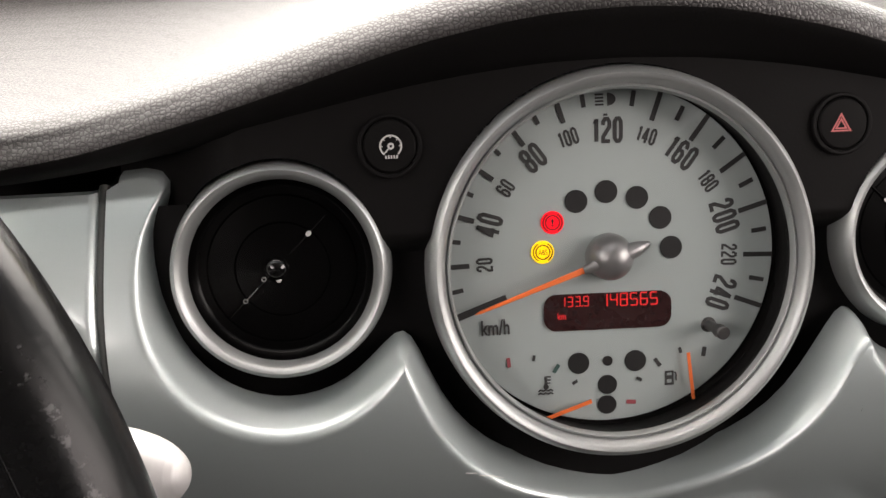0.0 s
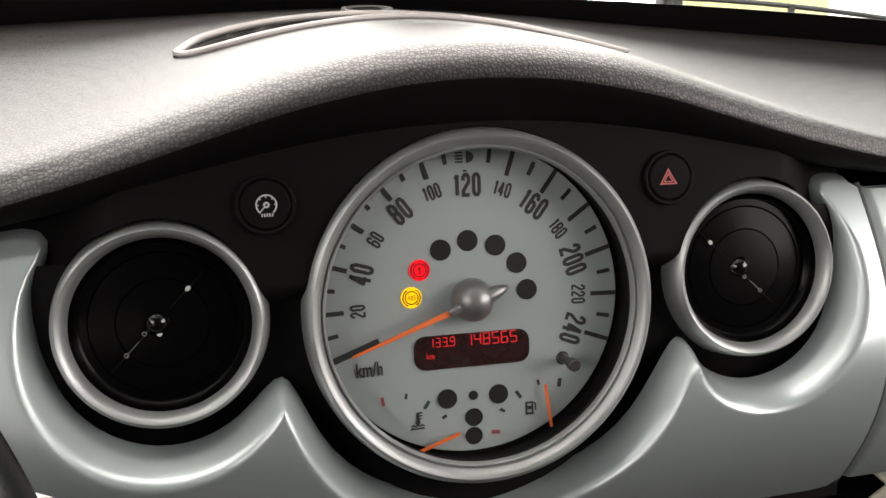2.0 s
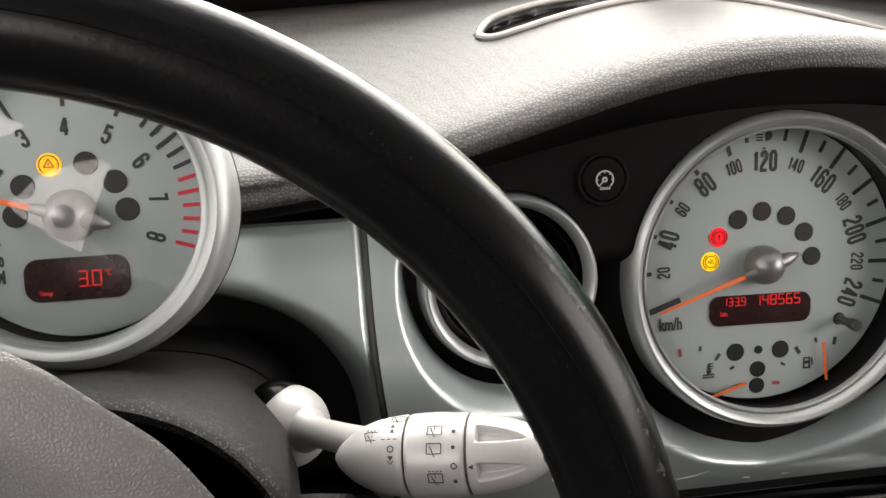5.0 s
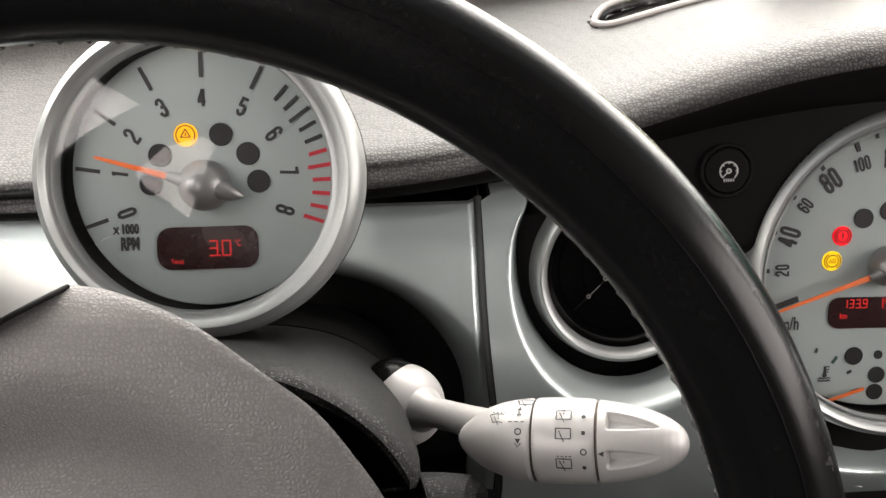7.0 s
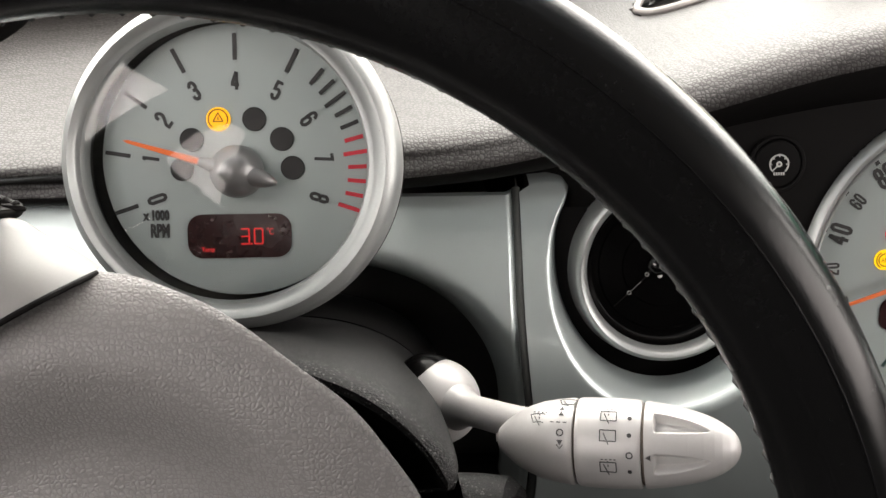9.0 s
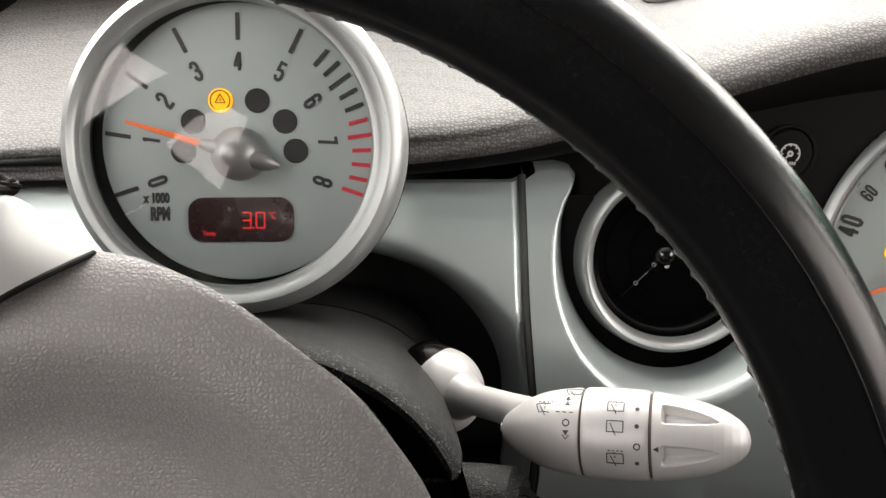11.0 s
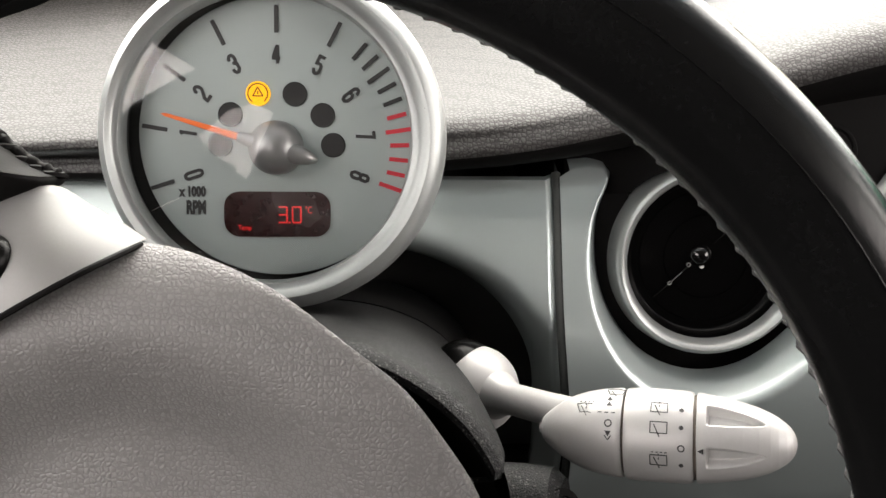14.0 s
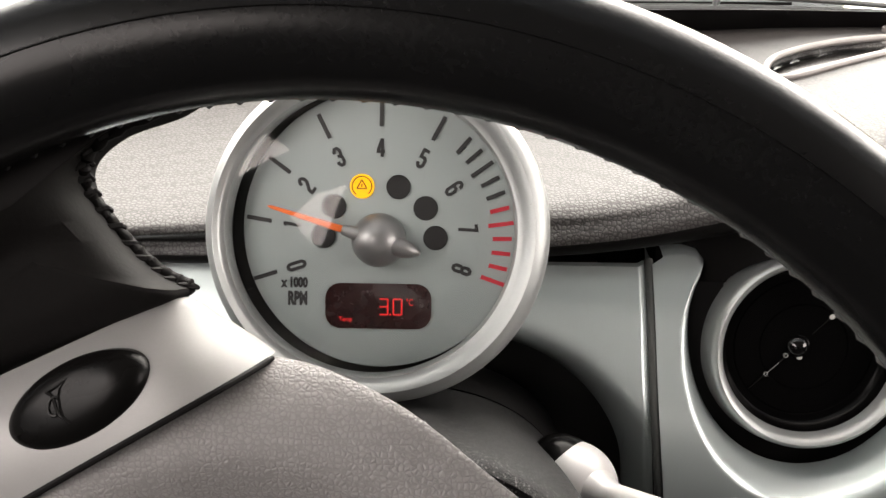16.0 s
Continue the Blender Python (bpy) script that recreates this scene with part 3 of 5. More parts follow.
silver = part("centre_trim", centre_trim(), trim_silver, dash, "silver painted trim scalloped round the gauges", sharp=60)
for line in ([(-.0681, .8795), (-.0635, .8790)], [(-.0625, .8776), (-.0572, .8768), (-.0525, .8752)], [(-.0589, .8464), (-.0418, .8484), (-.0330, .8521)], [(-.0524, .8423), (-.0481, .8416)], [(-.0108, .8411), (-.0063, .8404)], [(.0117, .8407), (.0155, .8403)]):
    part("scratch", tube([(x, trim_y(z) - .0001, z) for x, z in line], .00022, 6), print_grey, silver, "pale scratch in the paint")


def side_trim(sign, x0, x1, hole=None):
    def wall(xa, xb, arch, n, spread=1.0):
        def f(u, v):
            x = lerp(xa, xb, (1 - math.cos(math.pi * u)) / 2 if arch else u ** spread)
            low = .8415
            if arch:
                k = min(1, abs(x - hole[0]) / hole[1])
                low = hole[2] + hole[3] * max(0, 1 - k ** 2.45) ** (1 / 2.45)
            z = lerp(low, .9905, v ** (1.6 if arch else 1))
            lean = .008 * step(.96, .85, z) * step(x0 + .03, x0, x)
            back = .003 * step(x0 + .004, x0, x)
            if hole:
                g = ((abs(x - hole[0]) / hole[1]) ** 2.45 + (max(z - hole[2], 0) / hole[3]) ** 2.45) ** (1 / 2.45)
                d = max(0, (g - 1) * .088)
                back += .024 * max(0, 1 - d / .024) ** 2.4
            return (sign * (x - lean), trim_y(z) + back, z)
        return sheet(f, n, 40, 0.004, (0, 1, 0))
    if not hole:
        return wall(x0, x1, False, 90, 1.6)
    a, b = hole[0] - hole[1], hole[0] + hole[1]
    return join(wall(x0, a, False, 16), wall(a, b, True, 90), wall(b, x1, False, 20))


part("passenger_trim", side_trim(1, .2066, .72), trim_silver, dash, "glossy silver painted trim")
part("driver_trim", side_trim(-1, .2062, .72, (.315, .0985, .900, .061)), trim_silver, dash, "silver trim with an arch over the column")
for sgn in (-1, 1):
    line = [(sgn * (.2048 - .008 * step(.96, .85, z)), trim_y(z) + .0030, z) for z in np.linspace(.835, .992, 30)]
    part("seam", tube(line, .0021, 12), seam_grey, dash, "dark seam between the trims")
# dark recess behind the column, and the underside
part("column_recess", lathe([(.12, -.10), (.12, .05), (.0, .05)], 40), recess_grey, dash, "dark recess", m=pose(-.315, .07, .88, 90))
part("underside", box(-.72, .72, .010, .3, .822, .834, .004), black_plastic, dash, "black underside")
part("shelf_back", box(.13, .72, .10, .12, .62, .83), black_plastic, dash, "black shelf")

# windscreen vent in the pad: a long curved slot with a raised lip
def pad_at(x, y):
    lo, hi = .56, 1.0
    for _ in range(40):
        mid = (lo + hi) / 2
        p = pad_point((x + .76) / 1.52, mid, False)
        if p[1] < y:
            lo = mid
        else:
            hi = mid
    return p[2]


def slot_line(front, n=60):
    out = []
    for i in range(n + 1):
        x, y = along(SLOT_FRONT if front else SLOT_BACK, i / n)
        out.append((x, y, pad_at(x, y) + .0012))
    return out


def slot_fill(u, v):
    a, b = along(SLOT_FRONT, u), along(SLOT_BACK, u)
    x, y = a + (b - a) * v
    return (x, y, pad_at(x, y) - .0035)


slot = thing("windscreen_vent", pose(0, 0, 0), "long curved windscreen vent slot in the grey pad", "air vent")
part("slot", sheet(slot_fill, 60, 3, .002), gloss_black, slot, "dark slot")
lip = slot_line(True) + slot_line(False)[::-1]
lip.append(lip[0])
part("lip", tube(lip, .0021, 10, False), lip_grey, slot, "raised grey lip")
cap = thing("sensor_cap", pose(-.013, .218, pad_at(-.013, .218) + .0008), "small round grey sensor cap in the dash", "sensor")
part("collar", ring(.0135, .0165, -.002, .0012, 40), lip_grey, cap)
part("lens", lathe([(0, .0012), (.009, .0008), (.0135, -.001)], 32), black_soft, cap, "dark lens")


# ---- gauges ----
def arc_symbol(parent, at, mat, r=.0029, w=.0004, z=.0012):
    part("symbol", join(ring(r, r + w, z, z + .0002, 32, -60, 60, at), ring(r, r + w, z, z + .0002, 32, 120, 240, at), ring(r * .72, r * .72 + w, z, z + .0002, 32, 0, 360, at)), mat, parent)


def lamp_window(parent, at, r, mat=None, name="lamp_window"):
    return part(name, disc(r, -.0002, .0007, 32, at), mat or lamp_dark, parent)


SC = Vector((-.0006, .0061, .9520))
speedo = thing("speedometer", pose(*SC, 90 - TILT_DIAL), "large round speedometer with grey dial and silver bezel", "gauge")
RIM = (.0019, -.0016)
part("bezel", lathe([(.0712, .0150), (.0713, .0178), (.0719, .0188), (.0726, .0184), (.0730, .0174), (.0734, .0178), (.0744, .0206), (.0757, .0222), (.0771, .0226), (.0786, .0216), (.0799, .0192), (.0807, .0155), (.0811, .0100), (.0808, -.030)], 160, center=RIM), bezel_silver, speedo, "satin silver double ring")
part("cup", lathe([(.0713, .0170), (.0716, .0140), (.0728, .006), (.0742, .0008), (.0745, -.004), (0, -.004)], 96, center=RIM), black_plastic, speedo, "black inner wall")
face = part("dial", disc(.0727, -.003, 0, 128), dial_grey, speedo, "matt grey dial")


def on_dial(r, a):
    return r * math.cos(radians(a)), r * math.sin(radians(a))


for k in range(25):
    a = 199.0 - 9.17 * k
    if k == 12:
        continue
    r0, r1, w = (.0597, .0727, .0021) if k % 2 == 0 else (.0637, .0702, .0019)
    if k == 0:
        r0, r1, w = .0470, .0715, .0030
    part("tick", bar(*on_dial(r0, a), *on_dial(r1, a), w, .0001, .0004), ink, speedo)
for k in range(1, 13):
    a = 199.0 - 18.34 * k
    txt, big = str(20 * k), k % 2 == 0
    h = .0110 if big else .0071
    block_number(txt, h, on_dial(.0533, a), a - 90, ink, speedo, stroke=.15 if big else .14)
part("tick", bar(-.0008, .0597, .0010, .0597, .0009, .0001, .0004), ink, speedo)
lettering("km/h", .0122, .0068, (-.0498, -.0278), 0, ink, speedo, "unit", bold=.02)
# high beam symbol
part("beam_symbol", join(moved(slab([(.0004 + .0034 * math.cos(radians(a)) * 1.05, .0027 * math.sin(radians(a))) for a in range(-90, 91, 12)], .0001, .0004), Matrix.Translation((.0006, .0660, 0))),
                         *[bar(-.0042, .0660 + d, -.0006, .0660 + d, .0008, .0001, .0004) for d in (-.0021, -.0007, .0007, .0021)]), ink, speedo)
for i, a in enumerate((173.2, 146.5, 118.9, 90.7, 62.0, 33.6, 4.6)):
    at = on_dial(.0276 if i > 1 else .0285, a)
    w = lamp_window(speedo, at, .0049, (glow_yellow, glow_red)[i] if i < 2 else None, "abs_lamp" if i == 0 else "brake_lamp" if i == 1 else "lamp_window")
    if i == 0:
        arc_symbol(w, at, lens_dark, .0038, .0005, .0008)
        lettering("ABS", .0038, .0022, at, 0, lens_dark, w, "symbol", .0008)
    if i == 1:
        arc_symbol(w, at, lens_dark, .0038, .0005, .0008)
        lettering("!", .0010, .0032, at, 0, lens_dark, w, "symbol", .0008, bold=.03)
for x, y, r in ((-.0141, -.0461, .0047), (-.0013, -.0459, .0022), (.0110, -.0467, .0047), (-.0016, -.0565, .0043), (-.0020, -.0655, .0042)):
    lamp_window(speedo, (x, y), r)
lcd = part("display", slab(rounded(.0560, .0160, .0056, 8, -.0002, -.0238), -.0002, .0007), display_dark, speedo, "dark red trip display", m=pose(0, 0, 0, 0, 0, -1.2))


def digits(text, x, y, h, w, gap, parent, mat, z=.0009, stroke=.16, pieces=3):
    """Segment digits, each stroke broken into short bars."""
    seg = {"a": ((0, 1), (1, 1)), "b": ((1, 1), (1, .5)), "c": ((1, .5), (1, 0)), "d": ((0, 0), (1, 0)), "e": ((0, .5), (0, 0)), "f": ((0, 1), (0, .5)), "g": ((0, .5), (1, .5))}
    on = {"0": "abcdef", "1": "bc", "2": "abged", "3": "abgcd", "4": "fgbc", "5": "afgcd", "6": "afgecd", "7": "abc", "8": "abcdefg", "9": "abcdfg"}
    for ch in text:
        if ch == ".":
            part("digit", bar(x - gap * .55, y, x - gap * .55 + h * .14, y, h * .14, z, z + .0002), mat, parent)
            x += gap * .25
            continue
        bits = []
        for sgm in on[ch]:
            (ax, ay), (bx, by) = seg[sgm]
            for k in range(pieces):
                t0, t1 = (k + .11) / pieces, (k + .89) / pieces
                bits.append(bar(x + w * lerp(ax, bx, t0), y + h * lerp(ay, by, t0), x + w * lerp(ax, bx, t1), y + h * lerp(ay, by, t1), h * stroke * .66, z, z + .0002))
        part("digit", join(*bits), mat, parent)
        x += w + gap


digits("133.9", -.0211, -.0211, .0041, .0020, .0013, lcd, glow_digit)
digits("148565", -.0036, -.0216, .0053, .0029, .0015, lcd, glow_digit)
lettering("km", .0036, .0028, (-.0205, -.0252), 0, glow_digit, lcd, "unit", .0009)
for x, y, l, w, turn, mat in ((-.0446, -.0437, .0042, .0016, 97, dull_red), (-.0336, -.0425, .0026, .0012, 80, ink), (-.0240, -.0478, .0042, .0016, 55, dull_green), (-.0159, -.0545, .0026, .0014, 30, ink), (-.0123, -.0646, .0042, .0017, 15, ink),
                              (.0311, -.0435, .0026, .0013, 105, ink), (.0418, -.0448, .0042, .0018, 80, ink), (.0209, -.0482, .0042, .0017, -55, ink), (.0126, -.0550, .0026, .0014, -30, ink), (.0088, -.0651, .0042, .0018, -5, dull_red)):
    d = on_dial(l / 2, turn)
    part("scale_mark", bar(x - d[0], y - d[1], x + d[0], y + d[1], w, .0001, .0004), mat, speedo)
# thermometer and fuel pump symbols
part("coolant_symbol", join(bar(-.0287, -.0556, -.0287, -.0510, .0013, .0001, .0004), disc(.0012, .0001, .0004, 16, (-.0287, -.0556), .00005), bar(-.0287, -.0512, -.0264, -.0512, .0006, .0001, .0004), bar(-.0287, -.0526, -.0264, -.0526, .0006, .0001, .0004), bar(-.0287, -.0540, -.0268, -.0540, .0006, .0001, .0004),
                            *[stroke_line([(-.0322 + .0011 * k, y + (.0003 if k % 2 else -.0003)) for k in range(7)], .0006, .0001, .0004) for y in (-.0572, -.0586)]), ink, speedo)
part("fuel_symbol", join(bar(.0240, -.0583, .0282, -.0583, .0010, .0001, .0004), bar(.0246, -.0580, .0246, -.0526, .0008, .0001, .0004), bar(.0276, -.0580, .0276, -.0526, .0008, .0001, .0004), bar(.0243, -.0528, .0279, -.0528, .0008, .0001, .0004),
                         bar(.0246, -.0553, .0276, -.0553, .0016, .0001, .0004), bar(.0285, -.0530, .0292, -.0540, .0006, .0001, .0004), bar(.0292, -.0538, .0292, -.0570, .0006, .0001, .0004)), ink, speedo)
part("temperature_needle", bar(-.0300, -.0690, -.0095, -.0625, .0016, .0030, .0036), needle_orange, speedo, "orange needle")
part("fuel_needle", bar(.0358, -.0650, .0336, -.0440, .0014, .0030, .0036), needle_orange, speedo, "orange needle")


def pointer(parent, turn, length, hub_r, hub_h, tail, lift):
    root = pose(0, 0, 0, 0, 0, turn)
    part("hub", lathe([(hub_r * math.sin(radians(a)), hub_h * (.22 + .78 * math.cos(radians(a)))) for a in range(0, 91, 6)] + [(hub_r, 0)], 48), hub_silver, parent, "domed grey hub")
    part("needle", slab([(hub_r * .75, -.0014), (length * .96, -.0006), (length, 0), (length * .96, .0006), (hub_r * .75, .0014)], lift, lift + .0010, .0003), needle_orange, parent, "orange needle", m=root)
    part("collar", tube([(hub_r * .70, 0, lift + .0004), (hub_r * 1.20, 0, lift + .0004), (hub_r * 1.34, 0, lift + .0004)], [.0027, .0020, .0017], 20), hub_silver, parent, "tapered collar", m=root)
    part("counterweight", tube([(-hub_r * .5, 0, lift + .0006), (-hub_r * 1.0, 0, lift + .0004), (-hub_r * 1.3, 0, lift), (-tail * .96, 0, lift - .0004), (-tail, 0, lift - .0004)], [.0036, .0034, .0026, .0012, .0005], 24), hub_silver, parent, "pointed counterweight", m=root)


pointer(speedo, 198.8, .0625, .0100, .0135, .0172, .0072)
knob = part("reset_knob", lathe([(0, .0165), (.0024, .0165), (.0029, .0160), (.0030, .0118), (.0022, .0112), (.0022, .0006), (.0034, .0), (0, 0)], 24, center=(.0440, -.0330)), knob_grey, speedo, "black trip reset knob")
part("glass", lathe([(0, .0151), (.03, .0151), (.055, .0151), (.0714, .0151)], 96, center=RIM), glass, speedo, "clear cover").visible_shadow = False

TILT_TACH = 21.8
TC = Vector((-.3157, -.0482, 1.0267))
tacho = thing("rev_counter", pose(*TC, 90 - TILT_TACH), "round rev counter with grey dial in a silver pod", "gauge")
UP = .0032


def off_centre(bm, inner, outer, dx):
    """Slide the inner rings of a turned rim sideways against the outer ones."""
    for v in bm.verts:
        v.co.x += dx * step(outer, inner, math.hypot(v.co.x, v.co.y - UP))
    return bm


part("housing", off_centre(lathe([(.0504, .004), (.0504, .0104), (.0510, .0118), (.0524, .0122), (.0533, .0130), (.0545, .0148), (.0557, .0153), (.0569, .0146), (.0577, .0138), (.0586, .0132), (.0596, .0116), (.0604, .0085), (.0609, .002), (.0609, -.012), (.0590, -.026), (.052, -.040), (.035, -.047), (0, -.049)], 160, center=(0, UP)), .0530, .0575, -.0020), bezel_silver, tacho, "silver painted pod with stepped rim")
part("seam", ring(.0600, .0612, -.0128, -.0118, 128, center=(0, UP)), black_plastic, tacho, "dark seam round the pod")
part("cup", lathe([(.0524, .008), (.0530, .006), (.0540, .0006), (.0540, -.003), (0, -.003)], 96, center=(0, UP)), cup_grey, tacho, "dark inner wall")
part("dial", disc(.0498, -.002, .0006, 128, (.0006, .0040)), dial_grey, tacho, "matt grey dial")
Z0, Z1 = .0007, .0010
for k in list(range(0, 6)) + [5.5 + .25 * i for i in range(11)]:
    a = 198.0 - 27.12 * k
    whole = k == int(k)
    v = math.sin(radians(a))
    r0, r1 = (.0392 + .0014 * v, .0482 + .0020 * v) if whole else (.0406 + .0014 * v, .0474 + .0022 * v)
    part("tick", bar(*on_dial(r0, a), *on_dial(r1, a), .0015, Z0, Z1), red_ink if k >= 6.75 else ink, tacho)
for k in range(9):
    a = 198.0 - 27.12 * k
    r = .0318 + .0014 * math.sin(radians(a))
    block_number(str(k), .0074, on_dial(r, a), a - 90, ink, tacho, z=Z0, wide=.44, stroke=.16)
lettering("x 1000", .0098, .0040, (-.0306, -.0157), 0, ink, tacho, "unit", Z0, bold=.055)
lettering("RPM", .0070, .0052, (-.0293, -.0214), 0, ink, tacho, "unit", Z0, bold=.055)
for i, a in enumerate((176.8, 144.3, 108.5, 70.7, 35.1, 2.9)):
    at = on_dial(.0202, a)
    if i == 2:
        w = lamp_window(tacho, at, .0044, glow_amber, "stability_lamp")
        moved_at = [(at[0] + .0021 * math.cos(radians(t)), at[1] + .0002 + .0021 * math.sin(radians(t))) for t in (90, 210, 330)]
        part("symbol", join(*[bar(*moved_at[j], *moved_at[(j + 1) % 3], .0004, .0008, .0010) for j in range(3)], bar(at[0], at[1] - .0003, at[0], at[1] + .0009, .0004, .0008, .0010),
                            ring(.0033, .0037, .0008, .0010, 40, -50, 235, at)), lens_dark, w)
    else:
        lamp_window(tacho, at, .0044, None).location.z = .0006
    if i == 2:
        w.location.z = .0006
lcd2 = part("display", slab(rounded(.0383, .0163, .0055, 8, -.0001, -.0238), .0002, .0011), display_dark, tacho, "dark red temperature display")
digits("3", .0004, -.0268, .0056, .0030, .0014, lcd2, glow_digit, .0013, .15, 5)
digits("0", .0054, -.0268, .0056, .0030, .0014, lcd2, glow_digit, .0013, .15, 5)
part("digit", bar(.0040, -.0268, .0046, -.0268, .0006, .0013, .0015), glow_digit, lcd2)
lettering("°C", .0024, .0026, (.0112, -.0222), 0, glow_digit, lcd2, "unit", .0013)
lettering("Temp", .0048, .0022, (-.0118, -.0289), 0, glow_digit, lcd2, "unit", .0013)
part("rim_mark", moved(disc(.0007, 0, .0003, 16, bevel=.00005), pose(.0536, UP + .0102, .0146, 0, 20, 0)), ink, tacho, "small dark spot on the rim")
pointer(tacho, 163.4, .0410, .0097, .0128, .0158, .0068)
part("glass", lathe([(0, .0118), (.03, .0114), (.0505, .0104)], 96, center=(-.0020, UP)), glass, tacho, "clear cover").visible_shadow = False


# ---- round air vents ----
def air_vent(sign):
    v = thing("air_vent", pose(sign * .1370, -.0125, .9618, 90 - TILT_DIAL), "round black air vent with a silver ring", "air vent", "dash air vents")
    part("ring", lathe([(.0364, -.0075), (.0370, -.0048), (.0380, -.0022), (.0392, -.0006), (.0404, 0), (.0416, -.0008), (.0427, -.0034), (.0437, -.0085), (.0446, -.016), (.0458, -.026)], 128), bezel_silver, v, "silver ring")
    part("disc", lathe([(0, -.0118), (.012, -.0119), (.0186, -.0121), (.0189, -.0126), (.0193, -.0120), (.0296, -.0127), (.0299, -.0133), (.0304, -.0124), (.0335, -.0125), (.0352, -.0112), (.0361, -.0085), (.0365, -.0070)], 96), vent_black, v, "black vent disc")
    part("dome", lathe([(0, -.0085), (.0022, -.0089), (.0042, -.0103), (.0052, -.0119)], 32, center=(-.0026, .0004)), dome_black, v, "glossy black dome")
    m = pose(-.0024 if sign < 0 else -.005, .0006, 0, 0, 0, 44 if sign < 0 else 136)
    part("flap_line", join(bar(.008, 0, .0285, 0, .0004, -.0130, -.0117), bar(-.0280, 0, -.008, 0, .0004, -.0130, -.0117)), black_soft, v, "fold of the vent flap", m=m)
    part("mark", bar(-.0178, 0, -.0110, 0, .0003, -.0120, -.0115), faint_print, v, "faint line", m=m)
    part("mark", slab([(.0190 + .0013 * math.cos(t), .0010 * math.sin(t)) for t in np.linspace(0, 6.0, 16)], -.0121, -.0114), print_grey, v, "pale dot", m=m)
    part("mark", ring(.0006, .0010, -.0121, -.0114, 20, center=(-.0185, 0)), faint_print, v, "faint circle", m=m)
    part("mark", ring(.0006, .0010, -.0119, -.0110, 20, center=(-.0068, .0006)), faint_print, v, "faint circle", m=m)
    part("mark", disc(.0011, -.0119, -.0110, 16, (-.0030, -.0040)), print_grey, v, "pale dot", m=m)
    return v


air_vent(-1)
air_vent(1)


# ---- buttons ----
def round_button(x, label):
    b = thing("button", pose(x, .0010, 1.0070, 90 - TILT_DIAL), label, "button")
    part("collar", lathe([(.0106, -.012), (.0108, .0001), (.0113, .0006), (.0121, .0006), (.0126, .0001), (.0128, -.012)], 64), black_plastic, b, "black collar")
    part("cap", lathe([(0, .0009), (.006, .0009), (.0096, .0007), (.0103, .0001), (.0104, -.012)], 64), black_soft, b, "black button face")
    return b


b = round_button(-.0915, "round black button with a pale gauge symbol")
S = .0044
part("symbol", join(ring(S * .86, S, .0009, .0011, 48, -50, 230), ring(S * .12, S * .30, .0009, .0011, 24), bar(-S * .15, -S * .15, -S * .62, -S * .66, .0005, .0009, .0011),
                    *[bar(S * .7 * math.cos(radians(a)), S * .7 * math.sin(radians(a)), S * .9 * math.cos(radians(a)), S * .9 * math.sin(radians(a)), .0005, .0009, .0011) for a in (0, 45, 90, 135, 180)],
                    *[bar(S * (-.46 + .24 * i), -S * 1.10, S * (-.46 + .24 * i), -S * .80, .0006, .0009, .0011) for i in range(5)]), print_grey, b, "pale gauge symbol", m=pose(.0004, 0, 0))
b = round_button(.0915, "round black hazard button with a red triangle")


def triangle(r0, r1):
    out = []
    for r in (r0, r1):
        out.append([(r * math.cos(radians(a)), r * math.sin(radians(a))) for a in (90, 210, 330)])
    return join(*[slab([out[0][i], out[0][(i + 1) % 3], out[1][(i + 1) % 3], out[1][i]], .0009, .0011) for i in range(3)])


part("symbol", join(triangle(.0050, .0038), triangle(.0030, .0019)), hazard_red, b, "red warning triangle", m=pose(-.0010, -.0006, 0))

# ---- steering column and stalk ----
WC, WT = Vector((-.3133, -.2143, .9646)), 19.4
WHEEL = pose(*WC, 90 - WT)
column = thing("steering_column", WHEEL, "charcoal plastic steering column cover behind the wheel", "steering column")


def shroud(a, w, r=1.0):
    k = step(-.045, -.20, w)
    rx, ry = lerp(.0803, .0722, k) * r, lerp(.0652, .0480, k) * r
    c, s_ = math.cos(a), math.sin(a)
    e = 2.25
    m = (abs(c) ** e + abs(s_) ** e) ** (-1 / e)
    return (rx * m * c, ry * m * s_, w)


SPLIT = radians(25)


def upper_cover(u, v):
    """The upper half of the cowl, its front folded softly inwards."""
    a = lerp(SPLIT, math.pi - SPLIT, u)
    fold = max(0, 1 - v / .10)
    return shroud(a, lerp(-.062, -.188, v) + .012 * math.cos(a) * (1 - v), 1 - .05 * (1 - math.sqrt(max(0, 1 - fold * fold))))


part("cover", sheet(upper_cover, 80, 80, .0025, (0, -1, 0)), column_grey, column, "charcoal speckled plastic upper cover")
part("lower_cover", sheet(lambda u, v: shroud(lerp(math.pi - SPLIT, 2 * math.pi + SPLIT, u), lerp(-.066, -.188, v), .972), 80, 16, 0), column_grey, column, "charcoal plastic lower cover")
part("inner_wall", sheet(lambda u, v: shroud(2 * math.pi * u, lerp(-.050, -.10, v) + .012 * math.cos(2 * math.pi * u) * (1 - v) - .012, .93 - .25 * v), 64, 8, 0), black_plastic, column, "dark hollow front")
part("column_end", disc(.055, -.11, -.095, 48), black_plastic, column)
part("upper_cover", sheet(lambda u, v: Vector(shroud(lerp(-.3, math.pi + .3, u), lerp(-.191, -.240, v), 1.0 + .03 * math.sin(math.pi * v))) + Vector((0, .005 * math.sin(math.pi * v), 0)), 60, 10, 0), gaiter_black, column, "black gaiter below the rev counter")
